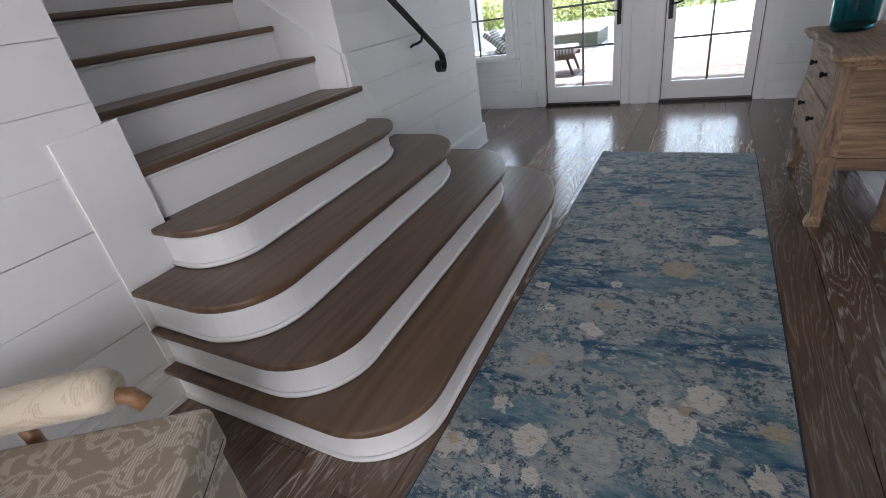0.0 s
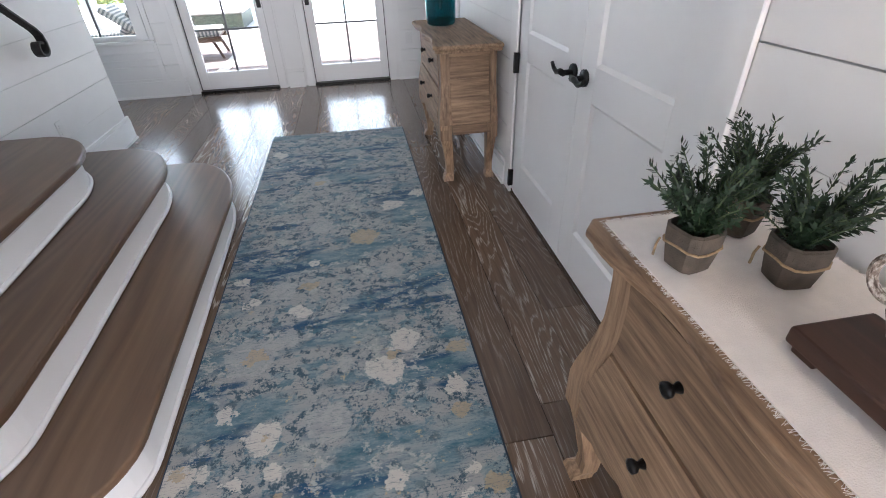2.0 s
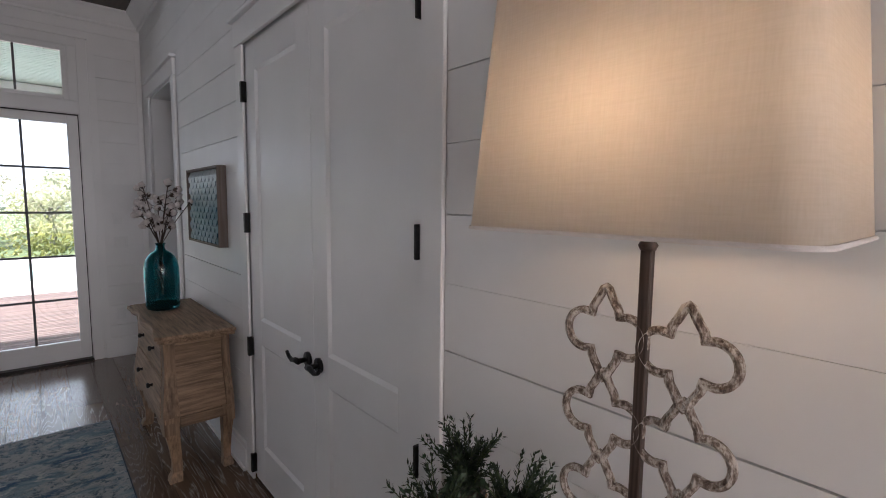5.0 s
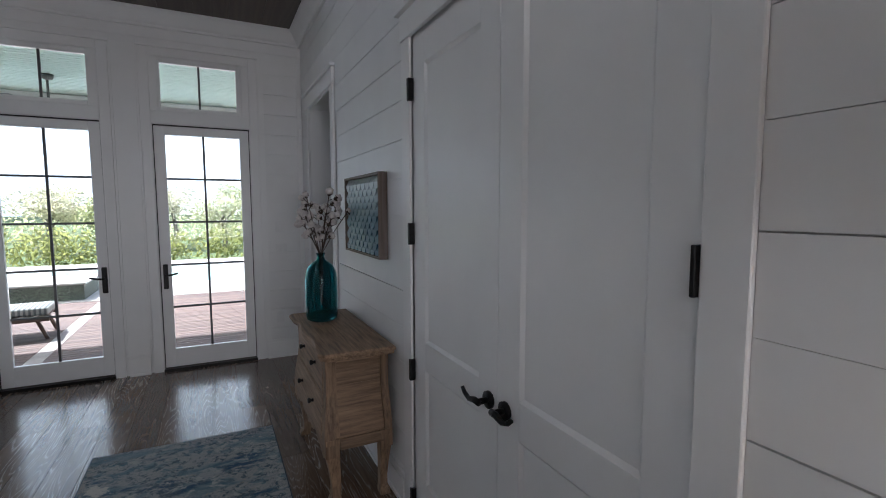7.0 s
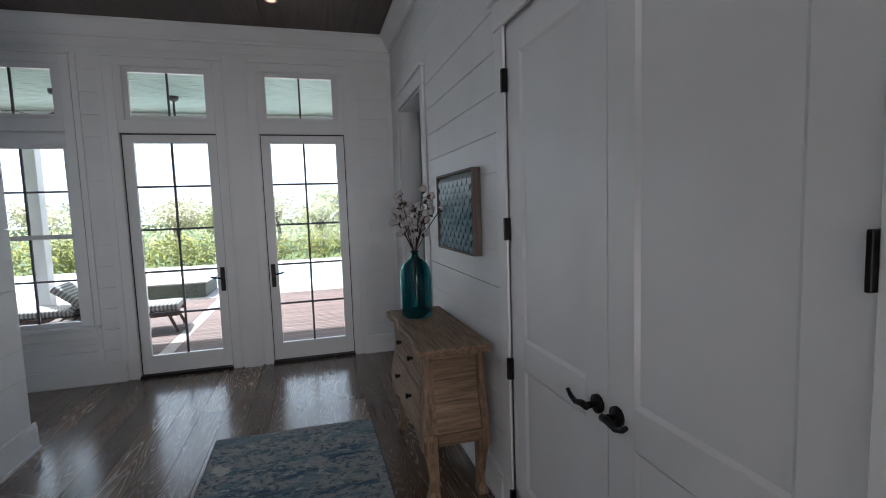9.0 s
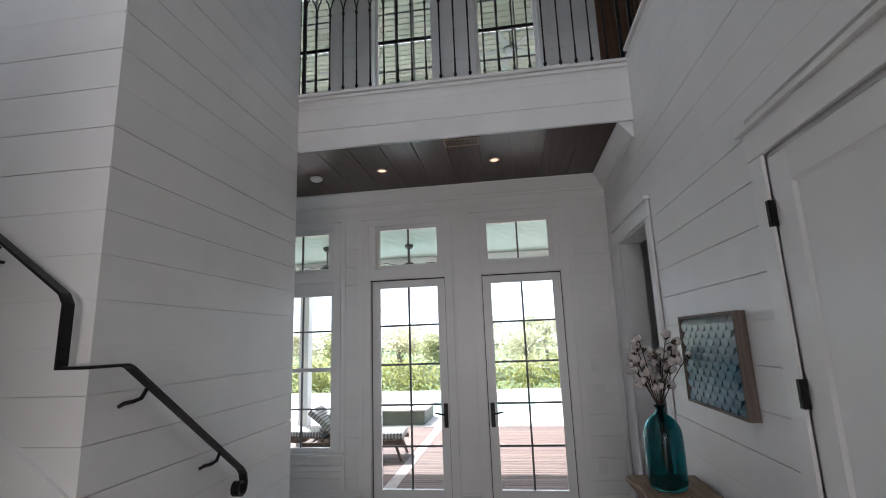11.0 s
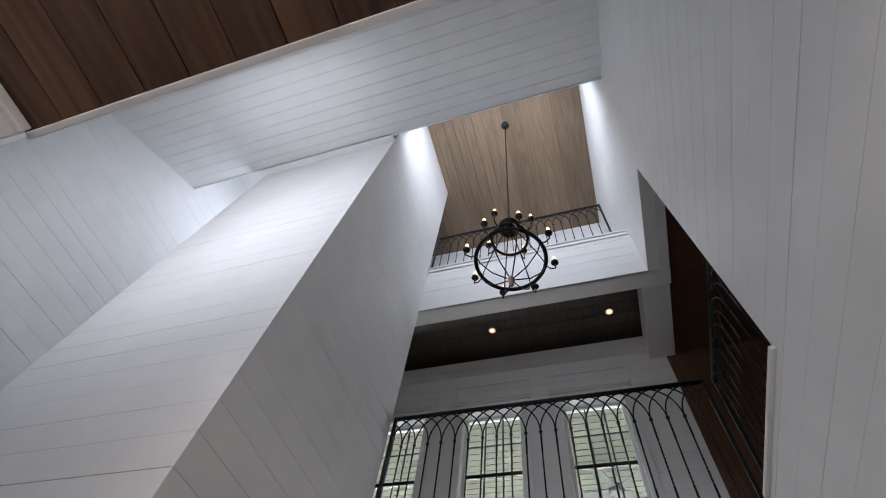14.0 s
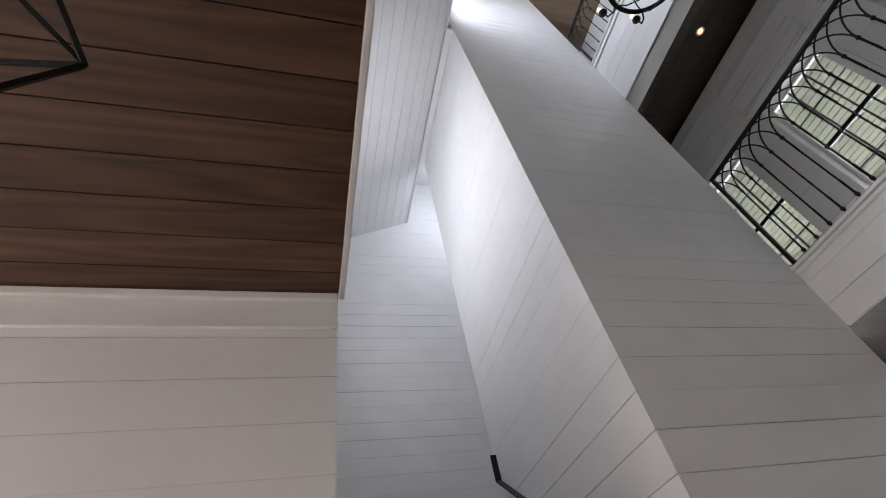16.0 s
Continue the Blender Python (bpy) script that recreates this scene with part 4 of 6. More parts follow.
def chest(m, depth, label, group):
    """Bombe chest: front at x = 0, back at depth, width along y."""
    e = thing("chest", m, label, "chest of drawers", group)
    body = part("body", loft(bmesh.new(), [[(prof(z)[1] + 0.012, -prof(z)[0] + 0.012, z), (depth - 0.02, -prof(z)[0] + 0.012, z), (depth - 0.02, prof(z)[0] - 0.012, z), (prof(z)[1] + 0.012, prof(z)[0] - 0.012, z)] for z in zs(0.36, 0.845, 12)]), CHESTUP, e)
    top = []
    W = 0.545
    for k in range(31):
        y = -W + 2 * W * k / 30
        f = abs(y) / W
        x = 0.012 + 0.028 * math.sin(math.pi * min(1, f * 1.15)) ** 2 if f < 0.87 else 0.012 + 0.02 * (1 - (f - 0.87) / 0.13) * 0 + 0.03 * max(0, (f - 0.94) / 0.06)
        top.append((x - 0.012, y))
    top += [(depth, W), (depth, -W)]
    tp = part("top", prism(bmesh.new(), top, 0.857, 0.884, bevel=0.009, seg=3), CHESTWOOD, e, "worn plank top with a shaped front edge")
    part("top_moulding", prism(bmesh.new(), [(x + 0.016 if x < depth - 0.01 else x - 0.004, y * 0.975) for x, y in top], 0.836, 0.8565, bevel=0.005), CHESTWOOD, e)
    for za, zb in ((0.615, 0.835), (0.385, 0.603)):
        d = part("drawer", loft(bmesh.new(), [[(prof(z)[1] - 0.006, -prof(z)[0] + 0.075, z), (prof(z)[1] + 0.02, -prof(z)[0] + 0.075, z), (prof(z)[1] + 0.02, prof(z)[0] - 0.075, z), (prof(z)[1] - 0.006, prof(z)[0] - 0.075, z)] for z in zs(za, zb)]), CHESTWOOD, e)
        zk = (za + zb) / 2 + 0.012
        for y in (-0.18, 0.18):
            bm = bmesh.new()
            xk = prof(zk)[1] - 0.006
            tube(bm, [(xk, y, zk), (xk - 0.012, y, zk), (xk - 0.02, y, zk), (xk - 0.03, y, zk), (xk - 0.034, y, zk)], 0.01, 14, radii=[0.012, 0.007, 0.015, 0.016, 0.008])
            part("knob", bm, BLACK, d, "round black iron knob", smooth=True)
    # corner stiles at the front
    for s in (-1, 1):
        part("stile", loft(bmesh.new(), [[(prof(z)[1] - 0.003, s * (prof(z)[0] - 0.072), z), (prof(z)[1] - 0.003, s * (prof(z)[0] + 0.003), z), (prof(z)[1] + 0.055, s * (prof(z)[0] + 0.003), z), (prof(z)[1] + 0.055, s * (prof(z)[0] - 0.072), z)][::s] for z in zs(0.30, 0.844, 10)]), CHESTUP, e)
        part("stile", loft(bmesh.new(), [[(depth - 0.06, s * (prof(z)[0] - 0.05), z), (depth - 0.06, s * (prof(z)[0] + 0.003), z), (depth - 0.016, s * (prof(z)[0] + 0.003), z), (depth - 0.016, s * (prof(z)[0] - 0.05), z)][::s] for z in zs(0.30, 0.844, 10)]), CHESTUP, e)
        for za, zb in ((0.805, 0.843), (0.335, 0.395)):
            part("side_rail", loft(bmesh.new(), [[(0.11, s * (prof(z)[0] - 0.03), z), (0.11, s * (prof(z)[0] + 0.001), z), (depth - 0.061, s * (prof(z)[0] + 0.001), z), (depth - 0.061, s * (prof(z)[0] - 0.03), z)][::s] for z in zs(za, zb, 3)]), CHESTSIDE, e)
        for za, zb in ((0.672, 0.800), (0.535, 0.669), (0.400, 0.532)):
            part("side_plank", loft(bmesh.new(), [[(0.112, s * (prof(z)[0] - 0.028), z), (0.112, s * (prof(z)[0] - 0.008), z), (depth - 0.063, s * (prof(z)[0] - 0.008), z), (depth - 0.063, s * (prof(z)[0] - 0.028), z)][::s] for z in zs(za, zb, 4)]), CHESTSIDE, e)
        # cabriole legs
        for front in (True, False):
            rings = []
            for z, off, half in ((0.40, 0.488, 0.036), (0.30, 0.482, 0.036), (0.20, 0.462, 0.029), (0.10, 0.445, 0.025), (0.05, 0.448, 0.025), (0.028, 0.462, 0.032), (0.0, 0.468, 0.034)):
                xc = (0.066 + (0.488 - off) * 0.7) if front else depth - 0.055
                h = half if front else half * 0.85
                rings.append([(xc - h, s * (off - half), z), (xc + h, s * (off - half), z), (xc + h, s * (off + half), z), (xc - h, s * (off + half), z)][::s])
            part("leg", loft(bmesh.new(), rings), CHESTUP, e)
    # scalloped apron under the drawers
    bm = bmesh.new()
    lower = []
    for k in range(41):
        y = -0.45 + 0.9 * k / 40
        f = abs(y) / 0.45
        z = 0.345 - 0.055 * max(0, 1 - f / 0.12) - 0.035 * abs(math.sin(f * math.pi * 2)) - 0.07 * max(0, (f - 0.8) / 0.2)
        lower.append((y, z))
    fr = [bm.verts.new((0.030, y, z)) for y, z in lower]
    bk = [bm.verts.new((0.052, y, z)) for y, z in lower]
    ft = [bm.verts.new((0.030, y, 0.384)) for y, z in lower]
    bt = [bm.verts.new((0.052, y, 0.384)) for y, z in lower]
    for k in range(40):
        bm.faces.new((fr[k], fr[k + 1], ft[k + 1], ft[k]))
        bm.faces.new((bk[k + 1], bk[k], bt[k], bt[k + 1]))
        bm.faces.new((fr[k + 1], fr[k], bk[k], bk[k + 1]))
    part("apron", bm, CHESTWOOD, e, "scalloped apron")
    return e


chest(pose(2.60, 4.775, 0.0), 0.425, "weathered pine bombe chest with black knobs against the wall", "pine chests")
chest(pose(2.607, 1.65, 0.0), 0.418, "weathered pine bombe chest under a white linen runner", "pine chests")

# ---- linen runner on the near chest ----
LINEN = plain("white_linen", (0.80, 0.76, 0.72), 0.9, 0, 0.04, 30, 0.6)
bm = boxes((2.652, 3.012, 1.15, 2.165, 0.8845, 0.8875))
runner = tagged(link("linen_runner", bm, LINEN), "white linen runner with frayed edges on the pine chest", "table runner")
bm = bmesh.new()
r2 = random.Random(7)
for k in range(1500):
    side = k % 3
    if side < 2:
        y = 1.15 + r2.random() * 1.025
        x0, s = ((2.652, -1), (3.012, 1))[side]
        l = 0.005 + 0.007 * r2.random()
        p, q = (x0, y, 0.8862), (x0 + s * l, y + (r2.random() - 0.5) * 0.012, 0.8853)
    else:
        x = 2.657 + r2.random() * 0.35
        p, q = (x, 2.165, 0.8862), (x + (r2.random() - 0.5) * 0.01, 2.165 + 0.006 + 0.008 * r2.random(), 0.8853)
    tube(bm, [p, q], 0.0005, 3)
tagged(part("fringe", bm, LINEN, runner, "frayed thread fringe"), kind="stuff")

# ---- potted rosemary ----
LEAF = plain("rosemary_leaf", (0.012, 0.032, 0.011), 0.55, 0, 0.35, 60, 0.1)
STEM = plain("rosemary_stem", (0.06, 0.09, 0.035), 0.7)
POT = plain("mossy_grey_clay", (0.075, 0.060, 0.045), 0.9, 0, 0.4, 25, 0.9)
TWINE = plain("jute_twine", (0.36, 0.25, 0.14), 0.9, 0, 0.25, 120, 0.8)


def plant(x, y, turn, seed):
    r = random.Random(seed)
    e = thing("potted_plant", pose(x, y, 0.8882, 0, 0, turn) @ Matrix.Scale(1.12, 4), "small green rosemary plant in a square clay pot tied with twine", "plant", "rosemary pots")
    def sq(h, z, rr=0.35):
        pts = []
        for k in range(16):
            a = 2 * math.pi * k / 16 + math.pi / 16
            c, s = math.cos(a), math.sin(a)
            f = (abs(c) ** 4 + abs(s) ** 4) ** -0.25
            pts.append((h * f * c, h * f * s, z))
        return pts
    bm = bmesh.new()
    loft(bm, [sq(0.026, 0.0), sq(0.030, 0.004), sq(0.037, 0.05), sq(0.038, 0.074), sq(0.034, 0.078), sq(0.032, 0.064)])
    pot = part("pot", bm, POT, e, "rough square clay pot")
    part("twine", tube(bmesh.new(), [(p[0] * 1.015, p[1] * 1.015, 0.046 + 0.003 * math.sin(i)) for i, p in enumerate(sq(0.0372, 0))], 0.0022, 6, closed=True), TWINE, pot, "jute twine band", smooth=True)
    part("twine_end", tube(bmesh.new(), [(-0.039, 0.03, 0.047), (-0.043, 0.031, 0.035), (-0.042, 0.033, 0.012)], 0.0022, 6), TWINE, pot, smooth=True)
    part("soil", boxes((-0.03, 0.03, -0.03, 0.03, 0.058, 0.066)), plain("dark_soil", (0.03, 0.022, 0.015), 0.95), pot)
    bl, bs = bmesh.new(), bmesh.new()
    for k in range(58):
        a, lean = r.random() * 6.283, (0.15 + 0.75 * r.random()) * (0.5 + 0.6 * r.random())
        n = 8
        h = 0.06 + 0.09 * r.random()
        p = Vector((0.022 * (r.random() - 0.5), 0.022 * (r.random() - 0.5), 0.062))
        d = Vector((math.cos(a) * lean, math.sin(a) * lean, 1)).normalized()
        pts = []
        for i in range(n + 1):
            pts.append(p.copy())
            d = (d + Vector((math.cos(a) * 0.03, math.sin(a) * 0.03, -0.02 + 0.05 * (r.random() - 0.5)))).normalized()
            p = p + d * h / n
        tube(bs, pts, 0.0012, 4)
        for i in range(1, n + 1):
            for j in range(6):
                b = r.random() * 6.283
                side = d.orthogonal().normalized()
                side.rotate(Matrix.Rotation(b, 3, d))
                q = pts[i] + d * (r.random() - 0.5) * h / n
                tip = q + (side * 0.8 + d * 0.75) * (0.010 + 0.007 * r.random())
                w = d.cross(side).normalized() * 0.0024
                mid = (q + tip) / 2
                v = [bl.verts.new(c) for c in (q, mid + w, tip, mid - w)]
                bl.faces.new(v)
    part("stem", bs, STEM, e)
    tagged(part("foliage", bl, LEAF, e, "needle-like green leaves"), kind="stuff")
    return e


plant(2.725, 1.985, 12, 1)
plant(2.868, 1.905, -8, 2)
plant(2.893, 2.075, 20, 3)

# ---- table lamp ----
m, nt, b = mat("whitewashed_iron")
nz = nd(nt, "ShaderNodeTexNoise", Scale=1.0, Detail=6.0, Roughness=0.7)
nt.links.new(mapped(nt, (190, 110, 55), rot=(0.5, 0, 0)), nz.inputs["Vector"])
rr = ramp(nt, nz.outputs["Fac"], [(0.38, (0.075, 0.050, 0.036)), (0.48, (0.25, 0.195, 0.155)), (0.58, (0.60, 0.55, 0.49))])
nt.links.new(rr.outputs[0], b.inputs["Base Color"])
b.inputs["Roughness"].default_value = 0.7
bumped(nt, b, nz.outputs["Fac"], 0.9, 0.003)
GILT = m
BRONZE = wood("rubbed_bronze_pole", (0.025, 0.013, 0.009), (0.13, 0.088, 0.065), 0.5, 4, "z", (0.3, 0.8), 0.2, 0.05)
DARKBLOCK = wood("dark_rustic_block", (0.022, 0.010, 0.006), (0.075, 0.033, 0.018), 0.55, 1.5, "y", (0.3, 0.75), 0.5, 0.1)
LX, LY = 2.822, 1.632
block = thing("wooden_riser", Matrix(), "dark rustic wooden riser board under the lamp", "riser")
part("board", boxes((2.737, 2.88, 1.40, 1.765, 0.902, 0.932), bevel=0.005, seg=2), DARKBLOCK, block)
for ya, yb in ((1.715, 1.755), (1.41, 1.45)):
    part("foot", boxes((2.744, 2.873, ya, yb, 0.8878, 0.9018), bevel=0.003), DARKBLOCK, block)
tl = thing("table_lamp", pose(LX, LY, 0.932) @ Matrix.Scale(1.07, 4), "whitewashed quatrefoil iron table lamp with a cream linen shade, lit", "lamp")
part("pole", boxes((-0.006, 0.006, -0.008, 0.008, 0.012, 0.68), bevel=0.0015), BRONZE, tl, "dark bronze flat pole")
part("foot", prism(bmesh.new(), [(0.02 * math.cos(a / 12 * math.pi), 0.026 * math.sin(a / 12 * math.pi)) for a in range(24)], 0.0005, 0.014, bevel=0.004), BRONZE, tl)
part("collar", lathe(bmesh.new(), [(0, 0.60), (0.010, 0.60), (0.013, 0.607), (0.010, 0.612), (0.012, 0.62), (0.012, 0.635), (0, 0.635)], 16), BRONZE, tl, smooth=True)


def quatrefoil(cy, cz, w, h):
    """Four lobes with inward cusps and pointed tips at the top and bottom."""
    quarter = [(0.0, 0.56), (0.035, 0.535), (0.075, 0.455), (0.115, 0.385), (0.150, 0.335), (0.172, 0.295), (0.176, 0.262)]
    for k in range(11):
        a = radians(118 - 118 * k / 10)
        quarter.append((0.29 + 0.235 * math.cos(a), 0.235 * math.sin(a)))
    right = quarter + [(u, -v) for u, v in quarter[-2::-1]]
    loop = right + [(-u, v) for u, v in right[-2:0:-1]]
    return [(0, cy + u * w, cz + v * h) for u, v in loop]


for row in range(4):
    for side in (-1, 1):
        cz = 0.472 - 0.128 * row - (0.008 if side < 0 else 0)
        part("quatrefoil", tube(bmesh.new(), quatrefoil(side * 0.058, cz, 0.118, 0.125), 0.0063, 6, closed=True), GILT, tl, smooth=False)
m, nt, b = mat("cream_linen_shade")
tr = nt.nodes.new("ShaderNodeBsdfTranslucent")
wv = nd(nt, "ShaderNodeTexNoise", Scale=1.0, Detail=3.0)
nt.links.new(mapped(nt, (25, 25, 420)), wv.inputs["Vector"])
wv2 = nd(nt, "ShaderNodeTexNoise", Scale=1.0, Detail=3.0)
nt.links.new(mapped(nt, (420, 420, 22)), wv2.inputs["Vector"])
weave = nt.nodes.new("ShaderNodeMath")
weave.operation = "MULTIPLY_ADD"
weave.inputs[1].default_value = 0.5
nt.links.new(wv.outputs["Fac"], weave.inputs[0])
half = nt.nodes.new("ShaderNodeMath")
half.operation = "MULTIPLY"
half.inputs[1].default_value = 0.5
nt.links.new(wv2.outputs["Fac"], half.inputs[0])
nt.links.new(half.outputs[0], weave.inputs[2])
rr = ramp(nt, weave.outputs[0], [(0.34, (0.80, 0.75, 0.67)), (0.66, (0.87, 0.82, 0.75))])
nt.links.new(rr.outputs[0], tr.inputs["Color"])
bumped(nt, b, weave.outputs[0], 0.15)
nt.links.new(rr.outputs[0], b.inputs["Base Color"])
b.inputs["Roughness"].default_value = 0.95
mx = nt.nodes.new("ShaderNodeMixShader")
mx.inputs[0].default_value = 0.6
nt.links.new(b.outputs[0], mx.inputs[1])
nt.links.new(tr.outputs[0], mx.inputs[2])
nt.links.new(mx.outputs[0], nt.nodes["Material Output"].inputs[0])
SHADE = m


def rrect(a, b, z, r=0.035, n=6):
    pts = []
    for sx, sy, a0 in ((1, 1, 0), (-1, 1, 90), (-1, -1, 180), (1, -1, 270)):
        for k in range(n + 1):
            t = radians(a0 + 90 * k / n)
            pts.append((sx * (a - r) + r * math.cos(t), sy * (b - r) + r * math.sin(t), z))
    return pts


bm = bmesh.new()
rings = [rrect(0.148, 0.215, 0.626), rrect(0.138, 0.200, 0.81), rrect(0.126, 0.185, 0.995)]
inner = [[(x * 0.985, y * 0.985, z) for x, y, z in r] for r in rings]
loops = rings + inner[::-1]
vs = [[bm.verts.new(p) for p in r] for r in loops]
n = len(vs[0])
for a, c in zip(vs, vs[1:] + vs[:1]):
    for k in range(n):
        bm.faces.new((a[k], a[(k + 1) % n], c[(k + 1) % n], c[k]))
bmesh.ops.recalc_face_normals(bm, faces=bm.faces)
shade = part("shade", bm, SHADE, tl, "cream linen shade with rounded corners", smooth=True)
for r in (rings[0], rings[-1]):
    part("trim_band", tube(bmesh.new(), [(x * 1.004, y * 1.004, z) for x, y, z in r], 0.003, 6, closed=True), LINEN, shade)
mg, ntg, bg = mat("warm_bulb")
bg.inputs["Emission Color"].default_value, bg.inputs["Emission Strength"].default_value = (1, 0.50, 0.20, 1), 1.6
BULB = mg
mg, ntg, bg = mat("lamp_bulb")
bg.inputs["Emission Color"].default_value, bg.inputs["Emission Strength"].default_value = (1, 0.68, 0.40, 1), 13
LAMPBULB = mg
part("bulb", lathe(bmesh.new(), [(0, 0.70), (0.012, 0.70), (0.014, 0.72), (0.03, 0.76), (0.03, 0.78), (0.018, 0.80), (0, 0.808)], 14), LAMPBULB, tl, "glowing bulb", smooth=True)
part("socket", tube(bmesh.new(), [(0, 0, 0.636), (0, 0, 0.70)], 0.012, 10), BRONZE, tl)

# ---- vase with cotton ----
vase = thing("glass_vase", pose(2.785, 5.04, 0.8842), "tall teal glass bottle vase on the pine chest", "vase")
TEAL = glass("teal_glass", (0.07, 0.37, 0.41), 0.02, 1.35)
op = [(0.0, 0.0), (0.082, 0.0), (0.100, 0.010), (0.107, 0.04), (0.108, 0.20), (0.107, 0.295), (0.100, 0.335), (0.082, 0.372), (0.055, 0.398), (0.032, 0.412), (0.025, 0.428), (0.025, 0.448), (0.032, 0.455), (0.032, 0.462)]
ip = [(0.026, 0.462), (0.021, 0.448), (0.021, 0.428), (0.028, 0.410), (0.051, 0.394), (0.078, 0.367), (0.095, 0.332), (0.102, 0.293), (0.103, 0.2), (0.102, 0.045), (0.094, 0.018), (0.0, 0.012)]
part("bottle", lathe(bmesh.new(), op + ip, 32), TEAL, vase, smooth=True)
cot = thing("cotton_branches", pose(2.785, 5.04, 0.8842), "dried cotton branches with white bolls in the teal vase", "dried flowers")
COTTON = plain("cotton_boll", (0.62, 0.57, 0.54), 0.95, 0, 0.15, 60, 0.8)
TWIG = plain("dry_brown_twig", (0.06, 0.04, 0.03), 0.85, 0, 0.3, 50, 0.5)
rc2 = random.Random(12)
cb = bmesh.new()
bmesh.ops.create_icosphere(cb, subdivisions=2, radius=1)
for v in cb.verts:
    v.co *= 1 + 0.16 * math.sin(5 * v.co.x + 3 * v.co.y) + 0.12 * math.sin(6 * v.co.z + 4 * v.co.y)
BOLL = bpy.data.meshes.new("boll")
cb.to_mesh(BOLL)
cb.free()
BOLL.materials.append(COTTON)
BOLL.polygons.foreach_set("use_smooth", [True] * len(BOLL.polygons))
cb = bmesh.new()
bmesh.ops.create_cone(cb, cap_ends=True, segments=5, radius1=0.35, radius2=1.0, depth=0.8)
CALYX = bpy.data.meshes.new("calyx")
cb.to_mesh(CALYX)
cb.free()
CALYX.materials.append(TWIG)
for k in range(17):
    a = k * 2.4 + rc2.random()
    lean = 0.04 + 0.16 * rc2.random()
    top = 0.60 + 0.27 * rc2.random()
    p0 = Vector((0.006 * math.cos(a), 0.006 * math.sin(a), 0.10))
    p1 = Vector((0.012 * math.cos(a), 0.012 * math.sin(a), 0.46))
    p2 = Vector((lean * 0.55 * math.cos(a), lean * 0.55 * math.sin(a), (top + 0.46) / 2 + 0.02))
    p3 = Vector((lean * math.cos(a), lean * math.sin(a), top))
    part("twig", tube(bmesh.new(), [p0, p1, p2, p3], 0.0028, 6), TWIG, cot, smooth=True)
    spots = [(p3, (p3 - p2).normalized())]
    for j in range(3):
        f = 0.25 + 0.25 * j
        q = p2.lerp(p3, f) if j else p1.lerp(p2, 0.75)
        d = Vector((rc2.uniform(-1, 1), rc2.uniform(-1, 1), rc2.uniform(0.1, 0.8))).normalized()
        e2 = q + d * (0.03 + 0.04 * rc2.random())
        part("twig", tube(bmesh.new(), [q, (q + e2) / 2 + Vector((0, 0, 0.004)), e2], 0.002, 5), TWIG, cot)
        spots.append((e2, d))
    for q, d in spots:
        s = 0.017 + 0.009 * rc2.random()
        for me, nm, off, sc in ((BOLL, "boll", s * 0.7, s), (CALYX, "calyx", -s * 0.2, s * 0.95)):
            o = new(nm, me)
            o.parent = cot
            o.matrix_basis = Matrix.Translation(q + d * off) @ d.to_track_quat("Z", "Y").to_matrix().to_4x4() @ Matrix.Scale(sc, 4)

# ---- wall art ----
art = thing("wall_art", pose(XR - 0.002, 4.79, 1.605), "framed relief of teal overlapping scales hung on the shiplap wall", "wall art")
FRAMEWOOD = wood("grey_driftwood_frame", (0.10, 0.075, 0.06), (0.20, 0.16, 0.135), 0.6, 1.5, "z", (0.3, 0.7), 0.3, 0.1)
AW, AH = 0.385, 0.255
part("frame", boxes((-0.055, 0, -AW, -AW + 0.016, -AH, AH), (-0.055, 0, AW - 0.016, AW, -AH, AH), (-0.0545, 0, -AW + 0.016, AW - 0.016, -AH, -AH + 0.016), (-0.0545, 0, -AW + 0.016, AW - 0.016, AH - 0.016, AH), bevel=0.002), FRAMEWOOD, art, "grey driftwood frame")
m, nt, b = mat("teal_scale_glaze")
sep = nt.nodes.new("ShaderNodeSeparateXYZ")
nt.links.new(nt.nodes.new("ShaderNodeNewGeometry").outputs["Position"], sep.inputs[0])
mr = nd(nt, "ShaderNodeMapRange")
mr.inputs["From Min"].default_value, mr.inputs["From Max"].default_value = 1.36, 1.85
nt.links.new(sep.outputs["Z"], mr.inputs["Value"])
inf = nt.nodes.new("ShaderNodeObjectInfo")
jit = nd(nt, "ShaderNodeMath")
jit.operation = "MULTIPLY_ADD"
jit.inputs[1].default_value = 0.18
nt.links.new(inf.outputs["Random"], jit.inputs[0])
nt.links.new(mr.outputs[0], jit.inputs[2])
r = ramp(nt, jit.outputs[0], [(0.15, (0.018, 0.085, 0.15)), (0.55, (0.075, 0.18, 0.24)), (1.0, (0.33, 0.38, 0.39))])
nt.links.new(r.outputs[0], b.inputs["Base Color"])
b.inputs["Roughness"].default_value, b.inputs["Metallic"].default_value = 0.38, 0.25
GLAZE = m
part("backing", boxes((-0.012, -0.002, -AW + 0.015, AW - 0.015, -AH + 0.015, AH - 0.015)), plain("dark_backing", (0.03, 0.05, 0.06), 0.7), art)
sb = bmesh.new()
NSEG = 10
out = [(-0.5, 0.9), (-0.5, 0.0)] + [(0.5 * math.cos(math.pi + math.pi * k / NSEG), 0.62 * math.sin(math.pi + math.pi * k / NSEG)) for k in range(1, NSEG)] + [(0.5, 0.0), (0.5, 0.9)]
fa_ = [sb.verts.new((-0.30 if q[1] < 0.5 else -0.05, q[0] * 0.96, q[1])) for q in out]
ba_ = [sb.verts.new((-0.12 if q[1] < 0.5 else 0.0, q[0] * 0.96, q[1])) for q in out]
sb.faces.new(fa_)
